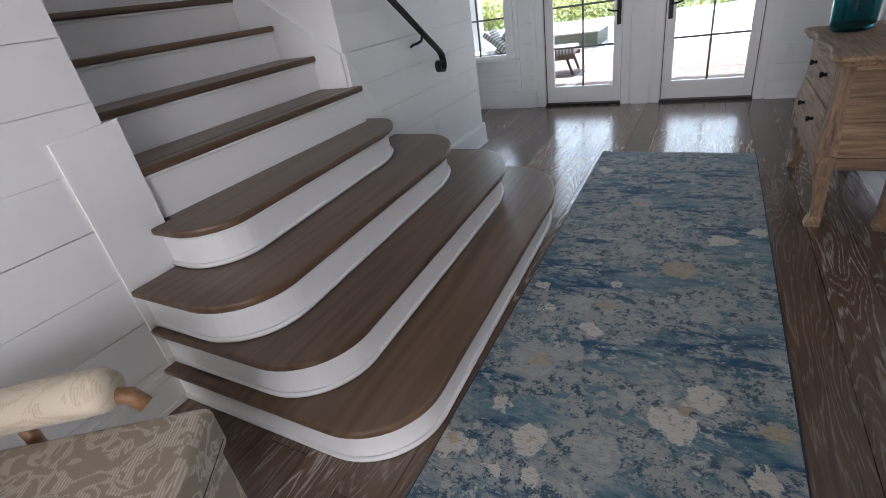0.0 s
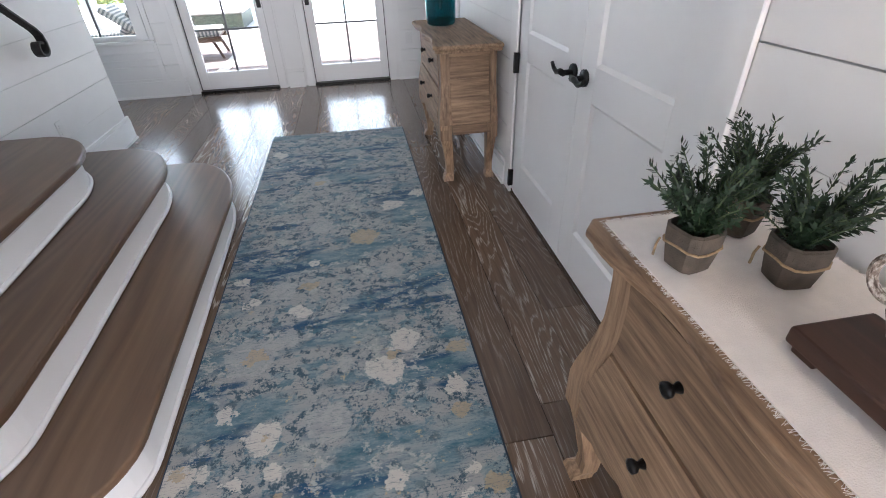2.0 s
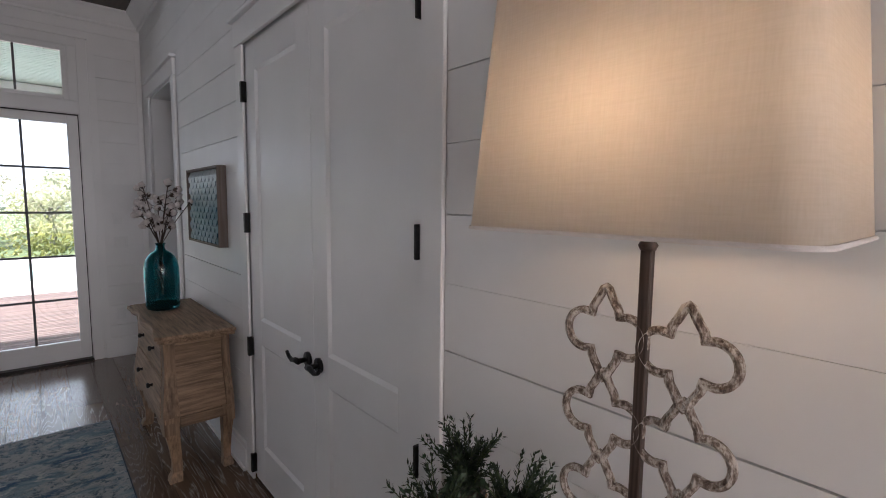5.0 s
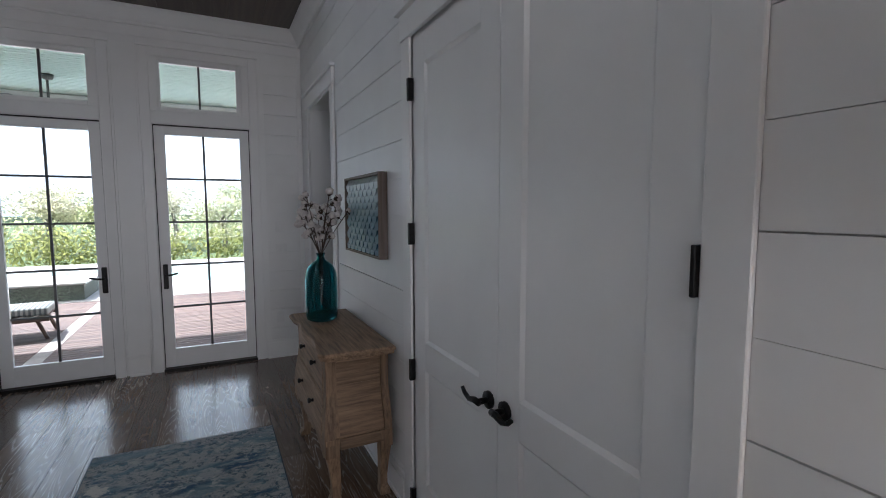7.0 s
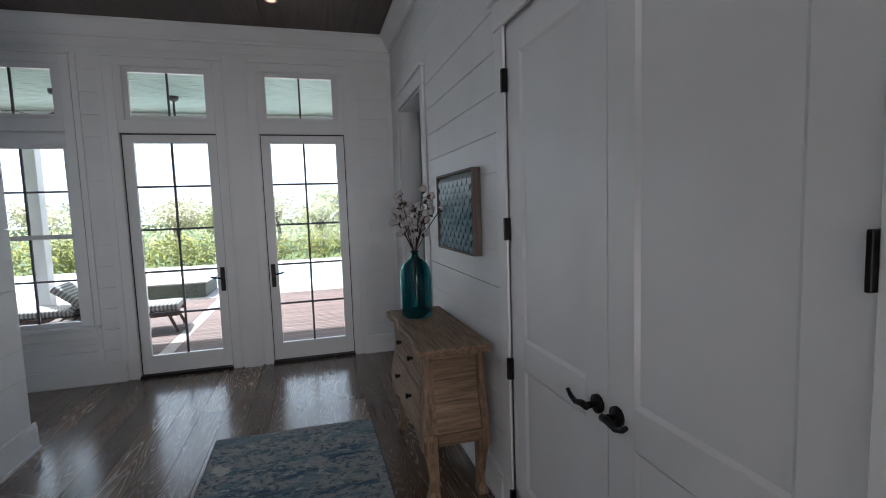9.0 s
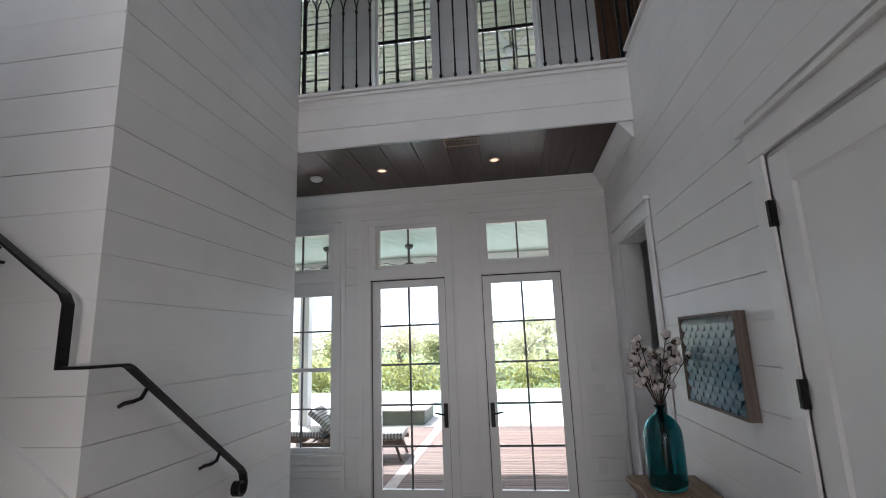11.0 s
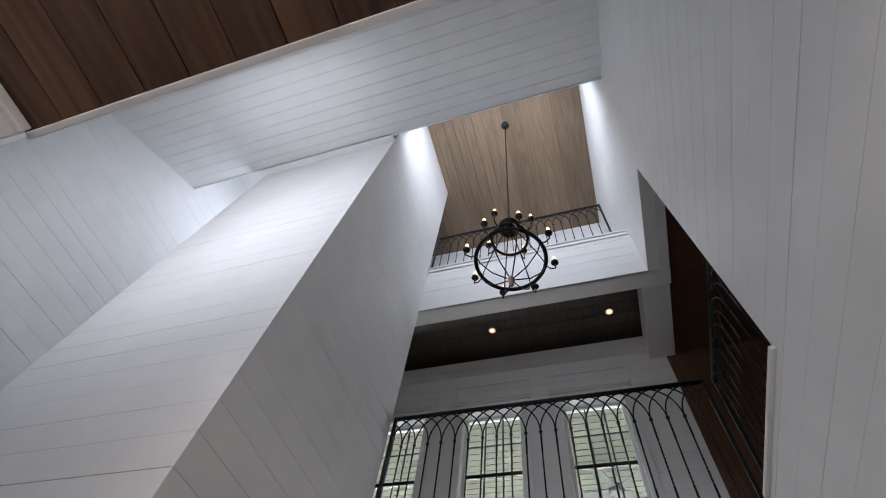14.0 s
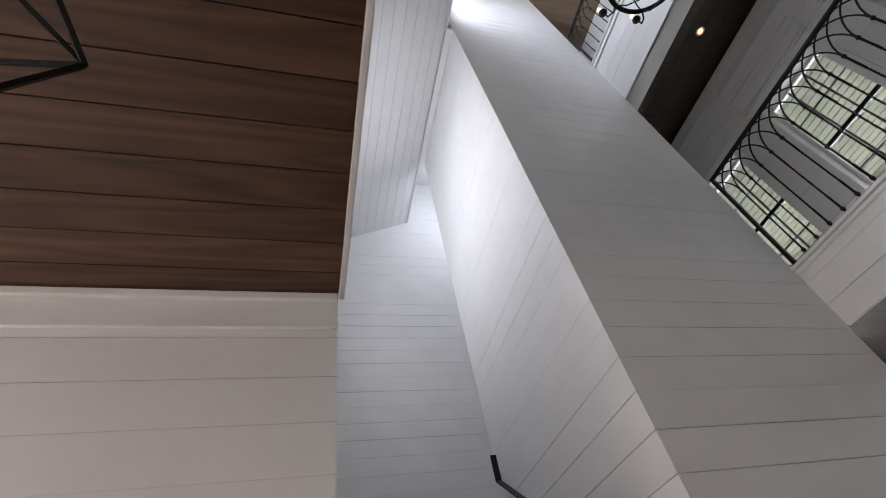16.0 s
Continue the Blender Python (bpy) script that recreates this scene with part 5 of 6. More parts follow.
for k in range(len(out)):
    j = (k + 1) % len(out)
    sb.faces.new((fa_[k], fa_[j], ba_[j], ba_[k]))
SCALE = bpy.data.meshes.new("scale")
sb.to_mesh(SCALE)
sb.free()
SCALE.materials.append(GLAZE)
NC, NR = 8, 11
cw, ch = 2 * (AW - 0.02) / NC, 2 * (AH - 0.03) / NR
for j in range(NR):
    for i in range(NC - (j % 2)):
        o = new("scale", SCALE)
        o.parent = art
        o.location = (-0.014, -AW + 0.02 + cw * (i + 0.5 + 0.5 * (j % 2)), -AH + 0.045 + ch * j)
        o.scale = (0.11, cw, cw * 0.72)

# ---- armchair at the foot of the stairs ----
def damask(name, ground, figure):
    """Woven damask: curling motifs filled with fine ribs on a matt ground."""
    m, nt, b = mat(name)
    v = mapped(nt, (1, 1, 1), "Object")
    motif = nd(nt, "ShaderNodeTexNoise", Scale=7.5, Detail=2.0, Distortion=2.2)
    ribs = nd(nt, "ShaderNodeTexWave", Scale=38.0, Distortion=1.5, Detail=1.0)
    thread = nd(nt, "ShaderNodeTexNoise", Scale=350.0, Detail=2.0)
    for n in (motif, ribs, thread):
        nt.links.new(v, n.inputs["Vector"])
    band = ramp(nt, motif.outputs["Fac"], [(0.47, (0, 0, 0)), (0.485, (1, 1, 1)), (0.56, (1, 1, 1)), (0.575, (0, 0, 0))])
    rib = ramp(nt, ribs.outputs["Fac"], [(0.35, (0.35, 0.35, 0.35)), (0.60, (1, 1, 1))])
    k = nt.nodes.new("ShaderNodeMath")
    k.operation = "MULTIPLY"
    nt.links.new(band.outputs[0], k.inputs[0])
    nt.links.new(rib.outputs[0], k.inputs[1])
    r = ramp(nt, k.outputs[0], [(0.0, ground), (1.0, figure)])
    nt.links.new(r.outputs[0], b.inputs["Base Color"])
    b.inputs["Roughness"].default_value = 0.85
    b.inputs["Sheen Weight"].default_value = 0.25
    bumped(nt, b, thread.outputs["Fac"], 0.5)
    return m


DAMASK = damask("beige_damask", (0.33, 0.265, 0.185), (0.56, 0.50, 0.40))
CREAM = damask("cream_damask", (0.60, 0.525, 0.40), (0.50, 0.42, 0.30))
CHAIRWOOD = wood("honey_wood", (0.22, 0.11, 0.05), (0.38, 0.21, 0.10), 0.4, 2.0, "x", (0.3, 0.7), 0.2, 0.05)
ac = thing("armchair", pose(0.90, 1.80, 0.0, 0, 0, 35), "beige damask upholstered armchair with wooden arms", "armchair")


def pillow(x0, x1, y0, y1, z0, z1, r=0.04):
    bm = bmesh.new()
    box(bm, x0, x1, y0, y1, z0, z1, bevel=r, seg=4)
    for v in bm.verts:
        cx, cy = (v.co.x - (x0 + x1) / 2) / (x1 - x0), (v.co.y - (y0 + y1) / 2) / (y1 - y0)
        if v.co.z > (z0 + z1) / 2:
            v.co.z += 0.03 * (1 - 4 * cx * cx) * (1 - 4 * cy * cy)
    return bm


part("seat", pillow(-0.62, 0.11, -0.62, 0.0, 0.36, 0.51, 0.03), DAMASK, ac, smooth=True)
part("skirt", boxes((-0.60, 0.085, -0.605, -0.015, 0.10, 0.361), bevel=0.02, seg=2), DAMASK, ac)
part("backrest", pillow(-0.74, -0.60, -0.62, 0.0, 0.40, 1.0, 0.05), DAMASK, ac, smooth=True)
for y in (0.045, -0.665):
    part("arm_pad", tube(bmesh.new(), [(-0.62, y, 0.575), (-0.52, y, 0.58), (-0.35, y, 0.59), (-0.17, y, 0.59), (-0.14, y, 0.588)], 0.05, 18, radii=[0.035, 0.060, 0.066, 0.064, 0.048]), CREAM, ac, "cream padded arm", smooth=True)
    part("arm", tube(bmesh.new(), [(-0.64, y, 0.545), (-0.24, y, 0.55), (-0.15, y, 0.565), (-0.115, y, 0.555), (-0.085, y * 0.9, 0.515)], 0.024, 10), CHAIRWOOD, ac, "honey wood arm", smooth=True)
    part("arm_support", tube(bmesh.new(), [(-0.42, y, 0.535), (-0.42, y, 0.45), (-0.42, y, 0.33), (-0.42, y * 0.93, 0.25)], 0.02, 8), CHAIRWOOD, ac, smooth=True)
# sewn seam, its brown darkened with the shade of the crease
seam = plain("shadowed_brown_seam", (0.07, 0.05, 0.035), 0.9)
part("seam", tube(bmesh.new(), [(-0.58, 0.003, 0.40), (0.07, 0.003, 0.40), (0.108, -0.035, 0.40), (0.108, -0.58, 0.40)], 0.0035, 6), seam, ac, "dark sewn seam under the seat cushion")
for x in (-0.05, -0.57):
    for y in (-0.05, -0.57):
        part("leg", tube(bmesh.new(), [(x, y, 0.16), (x, y, 0.0)], 0.02, 8, radii=[0.028, 0.018]), CHAIRWOOD, ac, smooth=True)

# ---- upstairs railings ----
def railing(name, p0, p1, z0, z1, label):
    """Wrought-iron railing from p0 to p1 with interlaced pointed arches and knuckles on each bar."""
    a, b = Vector((*p0, 0)), Vector((*p1, 0))
    L = (b - a).length
    d = (b - a) / L
    e = thing(name, Matrix(), label, "railing", "landing railings")
    P = lambda s, z: tuple(a + d * s + Vector((0, 0, z)))
    part("top_rail", tube(bmesh.new(), [P(0, z1 - 0.02), P(L, z1 - 0.02)], 0.021, 8), IRON, e, smooth=True)
    part("bottom_rail", tube(bmesh.new(), [P(0, z0 + 0.02), P(L, z0 + 0.02)], 0.013, 6), IRON, e)
    n = round(L / 0.132)
    step = L / n
    zs_ = z1 - 0.36
    me = None
    for i in range(1, n):
        if me is None:
            bm = bmesh.new()
            # square bar with a twisted middle
            rings = []
            for k in range(33):
                z = z0 + 0.02 + (zs_ - z0 - 0.02) * k / 32
                f = k / 32
                tw = 0 if f < 0.25 else (6 * math.pi * min(1, (f - 0.25) / 0.5))
                rings.append([(0.0085 * math.cos(tw + q * math.pi / 2), 0.0085 * math.sin(tw + q * math.pi / 2), z) for q in range(4)])
            loft(bm, rings)
            for hz in (zs_, z0 + 0.06):
                lathe(bm, [(0, hz - 0.016), (0.013, hz - 0.012), (0.017, hz), (0.013, hz + 0.012), (0, hz + 0.016)], 8)
            ob = part("baluster", bm, IRON, e)
            me = ob.data
        else:
            ob = new("baluster", me)
            ob.parent = e
        ob.location = a + d * (i * step)
    for i in range(0, n + 1):
        for sgn in (-1, 1):
            pts = []
            for k in range(9):
                t = k / 8 * math.pi / 2
                s = i * step + sgn * 2 * step * (1 - math.cos(t))
                if s < -0.001 or s > L + 0.001:
                    break
                pts.append(P(s, zs_ + 0.338 * math.sin(t)))
            if len(pts) > 1:
                part("arch", tube(bmesh.new(), pts, 0.007, 5), IRON, e)
    for s in (0.012, L - 0.012):
        part("post", boxes((-0.014, 0.014, -0.014, 0.014, z0, z1 - 0.02)), IRON, e).location = a + d * s
    return e


railing("railing", (XB + 0.02, YB + 0.03), (XR - 0.01, YB + 0.03), 4.057, 5.25, "black wrought-iron gallery railing with interlaced arches")
railing("railing", (XR + 0.07, 4.50), (XR + 0.07, YB + 0.03), 4.137, 5.25, "black wrought-iron gallery railing with interlaced arches")
railing("railing", (XB + 0.02, YB + 0.03), (2.86, YB + 0.03), 8.092, 9.17, "black wrought-iron attic railing with interlaced arches")

# ---- chandelier ----
CX, CY = 1.585, 4.69
ch = thing("chandelier", pose(CX, CY, 0), "black iron hoop chandelier with candle bulbs on a long chain", "chandelier")
part("ceiling_rose", lathe(bmesh.new(), [(0, ZTOP - 0.05), (0.05, ZTOP - 0.045), (0.075, ZTOP - 0.012), (0.075, ZTOP + 0.002), (0, ZTOP + 0.002)], 20), IRON, ch, smooth=True)
bm = bmesh.new()
z = 6.86
k = 0
while z < ZTOP - 0.05:
    c = []
    for q in range(10):
        t = 2 * math.pi * q / 10
        u, w = 0.012 * math.cos(t), 0.028 * math.sin(t)
        c.append((u, 0, z + 0.028 + w) if k % 2 else (0, u, z + 0.028 + w))
    tube(bm, c, 0.0035, 4, closed=True)
    z += 0.046
    k += 1
part("chain", bm, IRON, ch)
def ringpts(r, z, n=40):
    return [(r * math.cos(2 * math.pi * k / n), r * math.sin(2 * math.pi * k / n), z) for k in range(n)]
part("hoop", tube(bmesh.new(), ringpts(0.345, 6.02), 0.020, 8, closed=True), IRON, ch, smooth=True)
part("small_hoop", tube(bmesh.new(), ringpts(0.19, 6.46), 0.016, 8, closed=True), IRON, ch, smooth=True)
part("hub", lathe(bmesh.new(), [(0, 6.90), (0.03, 6.88), (0.05, 6.80), (0.12, 6.76), (0.125, 6.74), (0.02, 6.73), (0.02, 6.62), (0, 6.61)], 20), IRON, ch, smooth=True)
part("finial", lathe(bmesh.new(), [(0, 5.56), (0.018, 5.575), (0.026, 5.61), (0.016, 5.64), (0.036, 5.66), (0.03, 5.70), (0, 5.71)], 14), plain("pale_wood_finial", (0.35, 0.25, 0.16), 0.5), ch, "pale wooden finial", smooth=True)
for k in range(8):
    a = 2 * math.pi * (k + 0.5) / 8
    c, s = math.cos(a), math.sin(a)
    part("strap", tube(bmesh.new(), [(r * c, r * s, z) for r, z in ((0.04, 6.74), (0.12, 6.60), (0.19, 6.46), (0.27, 6.28), (0.335, 6.10), (0.345, 6.02), (0.30, 5.88), (0.18, 5.74), (0.04, 5.68))], 0.0065, 6), IRON, ch, smooth=True)
    for R, z0, start in ((0.445, 6.10, 0.345),) + (((0.28, 6.62, 0.19),) if k % 2 else ()):
        zb = 6.02 if start > 0.2 else 6.46
        arm = part("arm", tube(bmesh.new(), [(start * c, start * s, zb), ((start + R) / 2 * c, (start + R) / 2 * s, zb - 0.045), (R * c, R * s, zb - 0.02), (R * c, R * s, z0)], 0.0075, 6), IRON, ch, smooth=True)
        part("cup", lathe(bmesh.new(), [(0, z0 - 0.03), (0.022, z0 - 0.025), (0.038, z0), (0.036, z0 + 0.012), (0, z0 + 0.012)], 12, (R * c, R * s, 0)), IRON, arm, smooth=True)
        part("candle", tube(bmesh.new(), [(R * c, R * s, z0 + 0.012), (R * c, R * s, z0 + 0.06)], 0.013, 10), LINEN, arm)
        part("flame_bulb", lathe(bmesh.new(), [(0, 0), (0.012, 0.005), (0.018, 0.025), (0.013, 0.05), (0, 0.075)], 10, (R * c, R * s, z0 + 0.06)), BULB, arm, "glowing flame bulb", smooth=True)

# ---- ceiling fixtures ----
ml, ntl, bl_ = mat("downlight_lens")
bl_.inputs["Emission Color"].default_value, bl_.inputs["Emission Strength"].default_value = (1, 0.38, 0.20, 1), 1.1
LENS = ml
for x, y, z in ((0.71, 6.465, Z1V), (1.875, 6.44, Z1V), (0.93, 6.57, 7.38), (2.57, 6.57, 7.38)):
    e = thing("downlight", pose(x, y, z), "small round recessed downlight, lit, in the wood ceiling", "downlight", "downlights")
    part("trim_ring", lathe(bmesh.new(), [(0.036, -0.001), (0.055, -0.001), (0.057, -0.005), (0.050, -0.009), (0.038, -0.008), (0.036, -0.001)], 24), TRIM, e, smooth=True)
    part("lens", lathe(bmesh.new(), [(0, -0.002), (0.037, -0.002), (0.037, -0.0055), (0, -0.0055)], 20), LENS, e, "glowing lens")
vent = thing("ceiling_vent", pose(1.60, 5.93, Z1V), "brown slotted ceiling vent in the entry ceiling", "vent")
VENT = plain("tan_vent_paint", (0.30, 0.22, 0.16), 0.5)
part("frame", boxes((-0.16, 0.16, -0.085, -0.065, -0.012, -0.001), (-0.16, 0.16, 0.065, 0.085, -0.012, -0.001), (-0.16, -0.14, -0.065, 0.065, -0.012, -0.001), (0.14, 0.16, -0.065, 0.065, -0.012, -0.001), bevel=0.003), VENT, vent)
for k in range(14):
    x = -0.128 + 0.0197 * k
    part("slat", boxes((x - 0.004, x + 0.004, -0.065, 0.065, -0.010, -0.002)), VENT, vent)
sd = thing("smoke_detector", pose(-0.03, 6.52, Z1V), "round white smoke detector on the entry ceiling", "smoke detector")
part("body", lathe(bmesh.new(), [(0, -0.001), (0.065, -0.001), (0.065, -0.015), (0.055, -0.032), (0.03, -0.036), (0.03, -0.042), (0, -0.042)], 24), TRIM, sd, smooth=True)

# ---- switches and sockets ----
PLATE = plain("white_plastic", (0.78, 0.78, 0.77), 0.35, 0, 0.02)
def plate(name, label, cat, m, w, h, rockers):
    e = thing(name, m, label, cat)
    part("plate", boxes((-w / 2, w / 2, -0.006, -0.0005, -h / 2, h / 2), bevel=0.002), PLATE, e)
    for rx, rz, rw, rh in rockers:
        part("rocker" if "switch" in name else "socket", boxes((rx - rw / 2, rx + rw / 2, -0.010, -0.0062, rz - rh / 2, rz + rh / 2), bevel=0.0015), PLATE, e)
plate("light_switch", "white double light switch on the shiplap wall", "light switch", pose(2.775, YD, 1.45), 0.075, 0.118, [(0, 0, 0.033, 0.066)])
plate("light_switch", "white triple light switch on the shiplap wall", "light switch", pose(2.795, YD, 1.20), 0.12, 0.118, [(-0.024, 0, 0.033, 0.066), (0.024, 0, 0.033, 0.066)])
plate("wall_socket", "white wall socket above the baseboard", "socket", pose(2.765, YD, 0.45), 0.075, 0.118, [(0, 0.022, 0.034, 0.030), (0, -0.022, 0.034, 0.030)])
plate("wall_socket", "white wall socket low on the core wall", "socket", pose(XB, 4.86, 0.40, 0, 0, 90), 0.075, 0.118, [(0, 0.022, 0.034, 0.030), (0, -0.022, 0.034, 0.030)])

# ---- lantern of the first room ----
lan = thing("pendant_lantern", pose(1.648, 1.331, 2.86, 0, 0, -6), "black iron open-frame pendant lantern under the brown ceiling", "pendant lamp")
w, t2, h2 = 0.19, 0.27, 0.40
low, up = [(-w, -w, 0), (w, -w, 0), (w, w, 0), (-w, w, 0)], [(-t2, -t2, h2), (t2, -t2, h2), (t2, t2, h2), (-t2, t2, h2)]
for i in range(4):
    j = (i + 1) % 4
    for p, q in ((low[i], low[j]), (up[i], up[j]), (low[i], up[i]), (up[i], (0, 0, h2 + 0.18))):
        part("bar", tube(bmesh.new(), [p, q], 0.009, 4), IRON, lan)
part("rod", tube(bmesh.new(), [(0, 0, h2 + 0.17), (0, 0, Z1 - 2.86 + 0.001)], 0.008, 8), IRON, lan)

# ---- outside ----
GRASS = plain("lawn_green", (0.09, 0.13, 0.04), 0.95, 0, 0.4, 3, 0.8)
tagged(link("ground", boxes((-250, 250, YD + 0.2, 500, -0.6, -0.45)), GRASS), kind="structure")
STONE = plain("pale_terrace_stone", (0.55, 0.53, 0.50), 0.7, 0, 0.08, 5, 0.3)
tagged(link("terrace", boxes((-14, 14, 12.36, 19.5, -0.44, -0.06)), STONE), kind="structure")
DECKWOOD = wood("weathered_ipe_deck", (0.10, 0.060, 0.045), (0.22, 0.145, 0.115), 0.7, 0.8, "x", (0.3, 0.75), 0.4, 0.25)
PALEDECK = plain("pale_deck_border", (0.40, 0.35, 0.31), 0.7, 0, 0.15, 6, 0.3)
deck = tagged(link("deck", boxes((-7, 8, YD + 0.181, 12.34, -0.44, -0.085)), plain("deck_joists", (0.05, 0.04, 0.03), 0.9)), kind="structure")
y = YD + 0.19
while y < 12.25:
    for x0, x1 in ((-7, 0.19), (0.36, 8)):
        piece("deck_board", x0, x1, y, y + 0.088, -0.084, -0.055, DECKWOOD, deck)
    y += 0.096
piece("deck_board", 0.195, 0.355, YD + 0.19, 12.3, -0.084, -0.054, PALEDECK, deck)
# pool with a raised tiled spa
tagged(link("pool", boxes((-3.2, 2.4, 14.2, 17.6, -0.055, -0.05)), plain("pool_blue", (0.42, 0.66, 0.68), 0.08, 0, 0.1, 2, 0.1)), kind="structure")
spa = thing("spa", pose(-1.1, 13.2, -0.06), "raised spa with a green mosaic tile wall beside the pool", "spa")
SPAT = plain("grey_green_mosaic", (0.14, 0.17, 0.13), 0.35, 0, 0.6, 30, 0.5)
part("wall", boxes((-1.0, 1.0, -0.6, 0.6, 0, 0.29)), plain("mosaic_grout", (0.10, 0.11, 0.09), 0.8), spa)
bm = bmesh.new()
rt = random.Random(5)
for j in range(5):
    for i in range(24):
        x0 = -0.995 + i * 0.083 + (0.04 if j % 2 else 0)
        box(bm, x0, min(x0 + 0.078, 0.999), -0.606 - 0.004 * rt.random(), -0.6005, 0.006 + j * 0.056, 0.058 + j * 0.056)
tagged(part("tiles", bm, SPAT, spa, "grey-green mosaic tiles"), kind="stuff")
part("coping", boxes((-1.04, 1.04, -0.65, 0.65, 0.2905, 0.33), bevel=0.01), STONE, spa)

# porch roof above, its fan and columns; and the porch upstairs
BEAD = plain("pale_aqua_beadboard", (0.52, 0.68, 0.62), 0.5, 0, 0.04, 4, 0.05)
# BEADUP is darkened: the dimness of the upper porch is put into its colour
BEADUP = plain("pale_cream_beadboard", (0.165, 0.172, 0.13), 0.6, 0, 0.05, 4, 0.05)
def beadboard(name, z, y1, w=0.09, material=None):
    bm = boxes((-7, 8, YD + 0.185, y1, z + 0.014, z + 0.05))
    y = YD + 0.19
    while y < y1 - 0.01:
        box(bm, -7, 8, y, min(y + w - 0.014, y1), z, z + 0.0135)
        y += w
    tagged(link(name, bm, material or BEAD), kind="structure")
beadboard("ceiling_porch", 3.30, 10.6)
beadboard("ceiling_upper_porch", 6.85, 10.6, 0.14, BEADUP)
tagged(link("trim_porch_beam", boxes((-7, 8, 10.45, 10.66, 3.08, 3.298), (-7, 8, 10.45, 10.66, 6.62, 6.848), bevel=0.01), TRIM), kind="structure")
slab("floor_upper_porch", -7, 8, YD + 0.185, 10.7, 3.352, 3.95, TRIM)
slab("roof_porch", -7, 8, YD + 0.185, 10.9, 6.91, 7.1, TRIM)
for x in (-1.95, 4.2):
    e = thing("porch_column", pose(x, 10.55, -0.055), "square white porch column at the deck", "column", "porch columns")
    part("shaft", boxes((-0.09, 0.09, -0.09, 0.09, 0.14, 3.04), bevel=0.006), TRIM, e)
    part("base", boxes((-0.115, 0.115, -0.115, 0.115, 0.0, 0.14), bevel=0.008), TRIM, e)
    part("capital", boxes((-0.115, 0.115, -0.115, 0.115, 3.0405, 3.13), bevel=0.008), TRIM, e)
FANM = plain("brushed_grey_metal", (0.14, 0.145, 0.14), 0.4, 0.5)
def fan(x, y, z):
    e = thing("ceiling_fan", pose(x, y, z), "grey porch ceiling fan on a short rod, at rest", "ceiling fan", "porch fans")
    part("canopy", lathe(bmesh.new(), [(0, 0.0), (0.07, 0.0), (0.06, -0.05), (0.02, -0.07), (0, -0.07)], 18), FANM, e, smooth=True)
    part("rod", tube(bmesh.new(), [(0, 0, -0.05), (0, 0, -0.30)], 0.014, 8), FANM, e)
    part("motor", lathe(bmesh.new(), [(0, -0.28), (0.05, -0.29), (0.11, -0.33), (0.12, -0.40), (0.08, -0.44), (0, -0.45)], 20), FANM, e, smooth=True)
    for k in range(5):
        a = 2 * math.pi * k / 5 + 0.5
        b = part("blade", boxes((0.10, 0.62, -0.06, 0.06, -0.385, -0.375), bevel=0.004), FANM, e)
        b.rotation_euler = (0, 0, a)
    return e
fan(0.36, 9.3, 3.30)
fan(-0.95, 9.1, 3.30)
fan(2.2, 9.1, 6.85)
fan(-0.55, 9.1, 6.85)

TEAK = wood("dark_teak", (0.06, 0.035, 0.022), (0.13, 0.08, 0.05), 0.5, 1.5, "x", (0.3, 0.7), 0.3, 0.1)
m, nt, b = mat("striped_cushion")
wv = nd(nt, "ShaderNodeTexWave", Scale=6.0, Distortion=0.4)
nt.links.new(mapped(nt, (1, 1, 1), "Object"), wv.inputs["Vector"])
rr = ramp(nt, wv.outputs["Fac"], [(0.45, (0.42, 0.41, 0.38)), (0.55, (0.16, 0.17, 0.17))])
nt.links.new(rr.outputs[0], b.inputs["Base Color"])
b.inputs["Roughness"].default_value = 0.9
STRIPE = m
def lounger(x, y, turn, back):
    e = thing("sun_lounger", pose(x, y, -0.055, 0, 0, turn), "dark teak lounge chair with a striped grey cushion on the deck", "lounge chair", "deck loungers")
    for s in (-0.31, 0.31):
        part("side_rail", boxes((-0.85, 0.75, s - 0.02, s + 0.02, 0.24, 0.31), bevel=0.005), TEAK, e)
        for lx in (-0.7, 0.62):
            part("leg", tube(bmesh.new(), [(lx, s, 0.26), (lx + (0.1 if lx > 0 else -0.06), s, 0.0)], 0.024, 6), TEAK, e)
    for k in range(11):
        part("slat", boxes((-0.82 + 0.145 * k, -0.72 + 0.145 * k, -0.29, 0.29, 0.295, 0.312)), TEAK, e)
    part("cushion", pillow(-0.32, 0.74, -0.29, 0.29, 0.313, 0.41, 0.03), STRIPE, e, "striped grey cushion", smooth=True)
    c = part("back_cushion", pillow(-0.62, 0.0, -0.29, 0.29, 0.0, 0.10, 0.03), STRIPE, e, smooth=True)
    c.location, c.rotation_euler = (-0.32, 0, 0.33), (0, radians(back), 0)
    return e
lounger(-0.62, 9.75, 5, 40)
lounger(-1.55, 10.0, 175, 55)

# bright hazy sky at the far end of the garden
m, nt, b = mat("white_summer_haze")
b.inputs["Base Color"].default_value = (0.9, 0.93, 1.0, 1)
b.inputs["Emission Color"].default_value, b.inputs["Emission Strength"].default_value = (0.95, 0.97, 1.0, 1), 0.72
bm = bmesh.new()
ring = [(170 * math.sin(radians(a)), 170 * math.cos(radians(a))) for a in range(-76, 77, 4)]
lo_, hi_ = [bm.verts.new((x, y, -2)) for x, y in ring], [bm.verts.new((x * 0.86, y * 0.86, 70)) for x, y in ring]
for k in range(len(ring) - 1):
    bm.faces.new((lo_[k], lo_[k + 1], hi_[k + 1], hi_[k]))
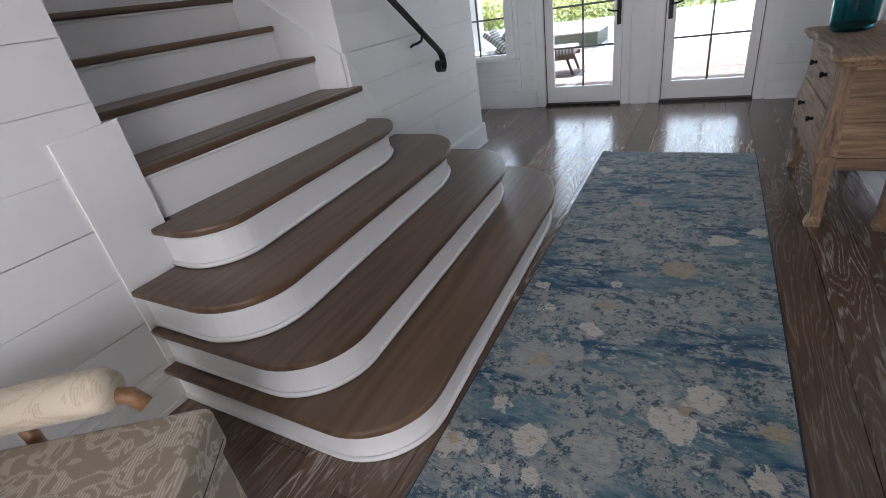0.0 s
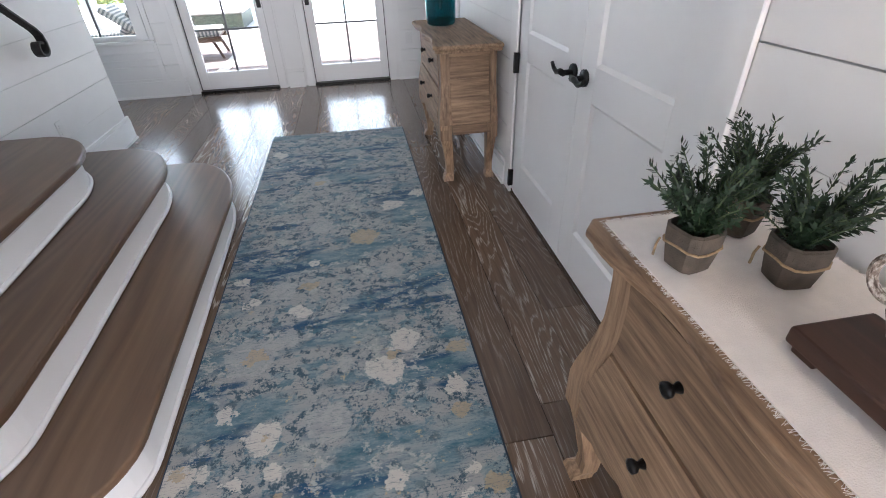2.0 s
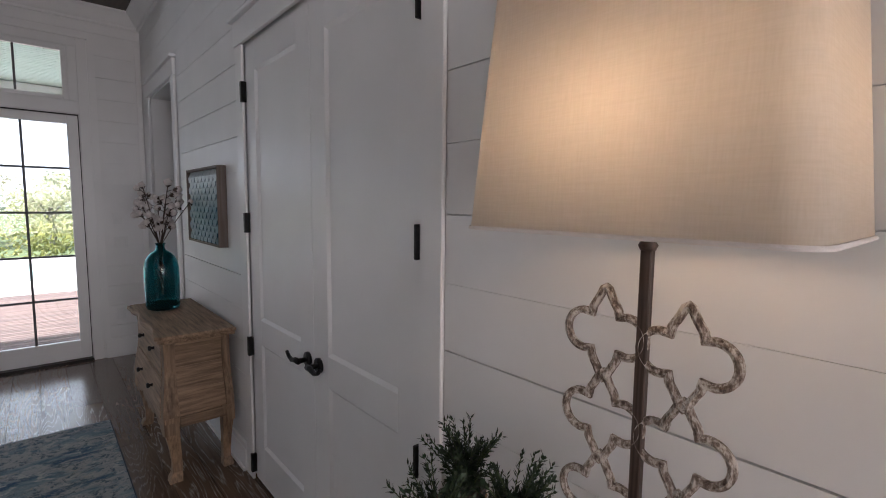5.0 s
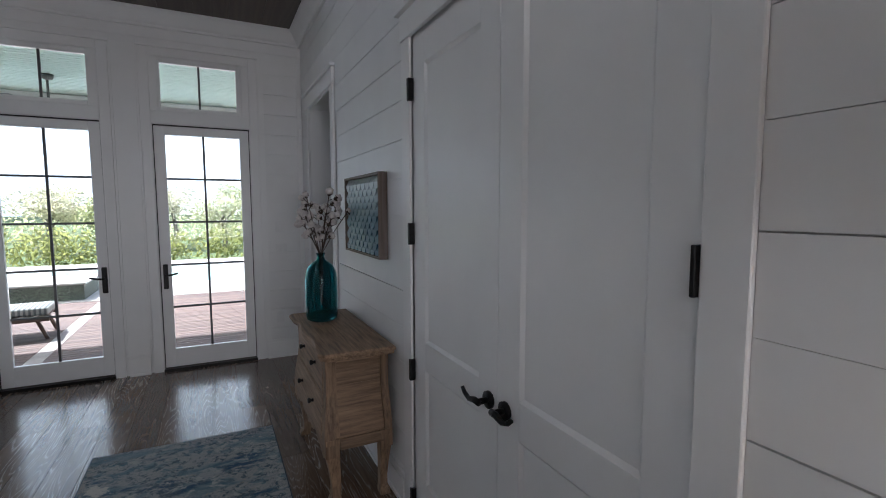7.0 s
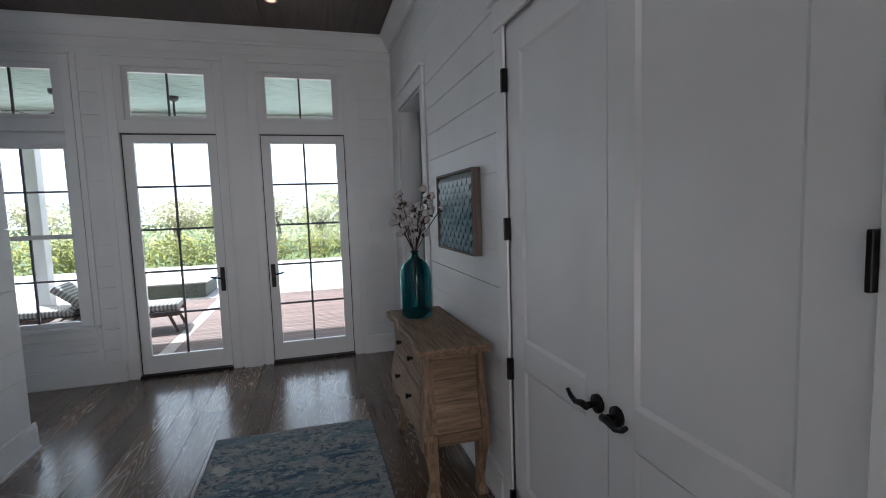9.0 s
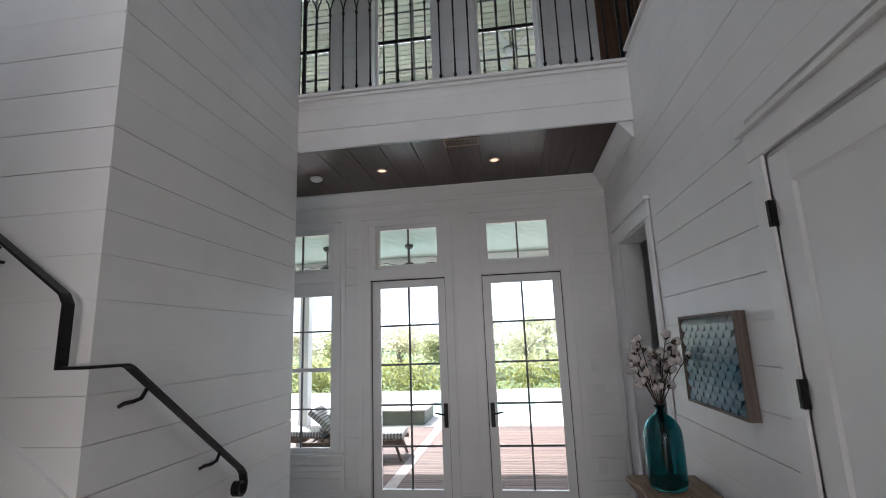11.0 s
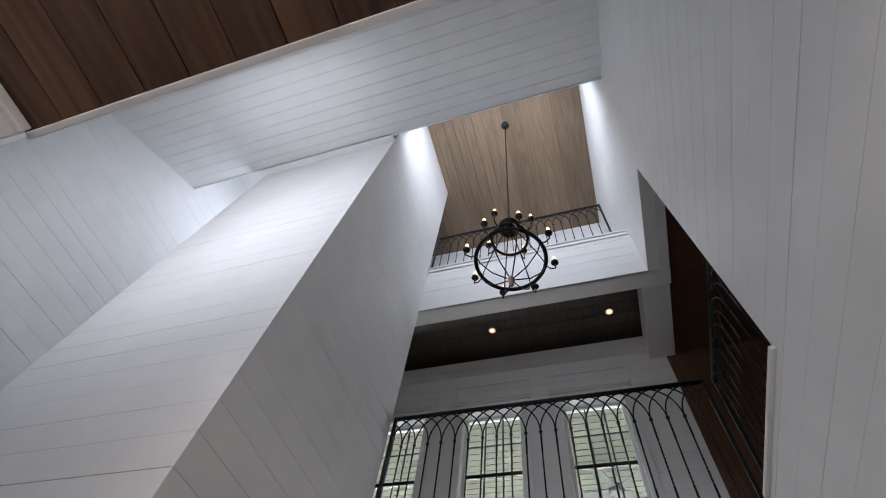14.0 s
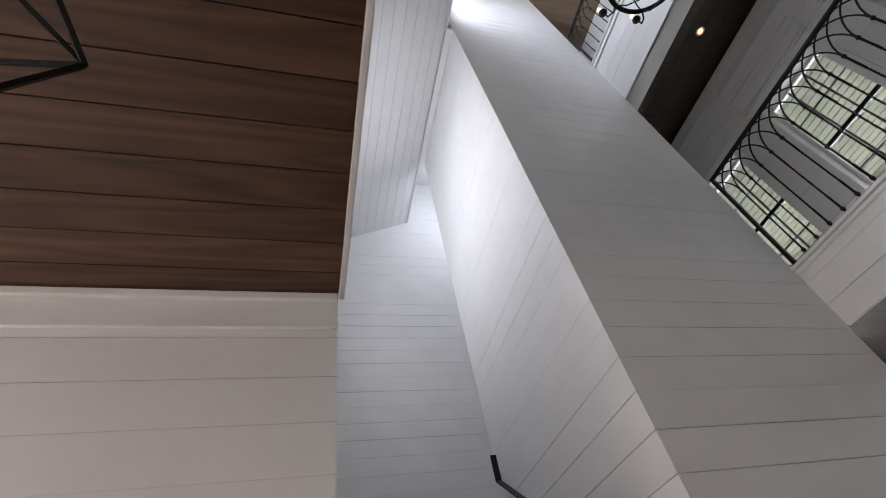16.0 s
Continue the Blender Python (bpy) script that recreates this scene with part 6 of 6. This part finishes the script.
tagged(link("backdrop", bm, m), kind="structure")

# hedge, shrubs and trees
def leaf_material(name, colour):
    """Thin leaves that let the sun through."""
    m = plain(name, colour, 0.55, 0, 0.5, 1.2, 0.0)
    nt = m.node_tree
    b = nt.nodes["Principled BSDF"]
    thin = nd(nt, "ShaderNodeBsdfTranslucent", Color=(min(1, colour[0] * 1.7), min(1, colour[1] * 1.7), colour[2] * 1.5, 1))
    mix = nd(nt, "ShaderNodeMixShader", Fac=0.55)
    nt.links.new(b.outputs[0], mix.inputs[1])
    nt.links.new(thin.outputs[0], mix.inputs[2])
    nt.links.new(mix.outputs[0], nt.nodes["Material Output"].inputs[0])
    return m
# both tree greens are paled: haze and glare are put into the leaf colour
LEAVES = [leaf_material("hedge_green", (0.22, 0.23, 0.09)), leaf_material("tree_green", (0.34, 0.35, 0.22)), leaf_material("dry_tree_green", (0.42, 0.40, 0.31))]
BARK = plain("grey_bark", (0.22, 0.20, 0.17), 0.9, 0, 0.3, 12, 0.8)
rh = random.Random(21)
def leaf_cloud(bm, centre, radii, n, size, r):
    cx, cy, cz = centre
    for _ in range(n):
        while True:
            p = Vector((r.uniform(-1, 1), r.uniform(-1, 1), r.uniform(-1, 1)))
            if 0.2 < p.length < 1:
                break
        c = Vector((cx + p.x * radii[0], cy + p.y * radii[1], cz + p.z * radii[2]))
        u = Vector((r.uniform(-1, 1), r.uniform(-1, 1), r.uniform(-1, 1))).normalized()
        w = u.orthogonal().normalized()
        s = size * r.uniform(0.6, 1.3)
        bm.faces.new([bm.verts.new(c + q) for q in (-u * s, w * s * 0.45, u * s, -w * s * 0.45)])
bm = bmesh.new()
for k in range(46):
    x = -16 + k * 0.72
    leaf_cloud(bm, (x + rh.uniform(-0.3, 0.3), 22.5 + rh.uniform(-0.5, 0.5), 0.10 + rh.uniform(-0.1, 0.25)), (0.75, 0.7, 0.75), 260, 0.10, rh)
tagged(link("hedge", bm, LEAVES[0]), "clipped light green hedge beyond the pool terrace", "hedge", kind="stuff")
def tree(x, y, h, mat_, n, seed):
    r = random.Random(seed)
    e = thing("tree", pose(x, y, -0.45), "small leafy garden tree behind the hedge", "tree", "garden trees")
    bt, bc = bmesh.new(), bmesh.new()
    tube(bt, [(0, 0, 0), (0.08, 0.03, h * 0.25), (-0.05, 0.0, h * 0.5), (0.05, 0, h * 0.75)], 0.1, 8, radii=[0.14, 0.11, 0.08, 0.04])
    for k in range(9):
        a = r.random() * 6.283
        z = h * (0.35 + 0.35 * r.random())
        R = h * (0.18 + 0.2 * r.random())
        tip = (R * math.cos(a), R * math.sin(a), z + h * (0.1 + 0.2 * r.random()))
        tube(bt, [(0, 0, z), (tip[0] * 0.5, tip[1] * 0.5, (z + tip[2]) / 2 + 0.1), tip], 0.03, 5, radii=[0.05, 0.035, 0.015])
        leaf_cloud(bc, tip, (h * 0.21, h * 0.21, h * 0.16), n // 6, 0.10, r)
    leaf_cloud(bc, (0, 0, h * 0.80), (h * 0.28, h * 0.28, h * 0.18), n // 4, 0.10, r)
    part("trunk", bt, BARK, e)
    tagged(part("crown", bc, mat_, e, "open leafy crown"), kind="stuff")
    return e
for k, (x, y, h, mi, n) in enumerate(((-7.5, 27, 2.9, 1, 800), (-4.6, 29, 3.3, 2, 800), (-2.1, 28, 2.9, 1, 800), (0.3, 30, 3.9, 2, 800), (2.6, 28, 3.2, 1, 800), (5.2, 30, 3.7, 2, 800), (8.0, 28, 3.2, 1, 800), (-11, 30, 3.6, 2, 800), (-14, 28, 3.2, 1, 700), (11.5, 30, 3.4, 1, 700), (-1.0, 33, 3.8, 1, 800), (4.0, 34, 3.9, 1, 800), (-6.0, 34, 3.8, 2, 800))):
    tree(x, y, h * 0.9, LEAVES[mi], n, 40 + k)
bm = bmesh.new()
for k in range(90):
    leaf_cloud(bm, (-32 + k * 0.75, 38 + rh.uniform(-2, 2), 0.3 + rh.uniform(-0.5, 0.6)), (1.0, 1.0, 1.3), 110, 0.16, rh)
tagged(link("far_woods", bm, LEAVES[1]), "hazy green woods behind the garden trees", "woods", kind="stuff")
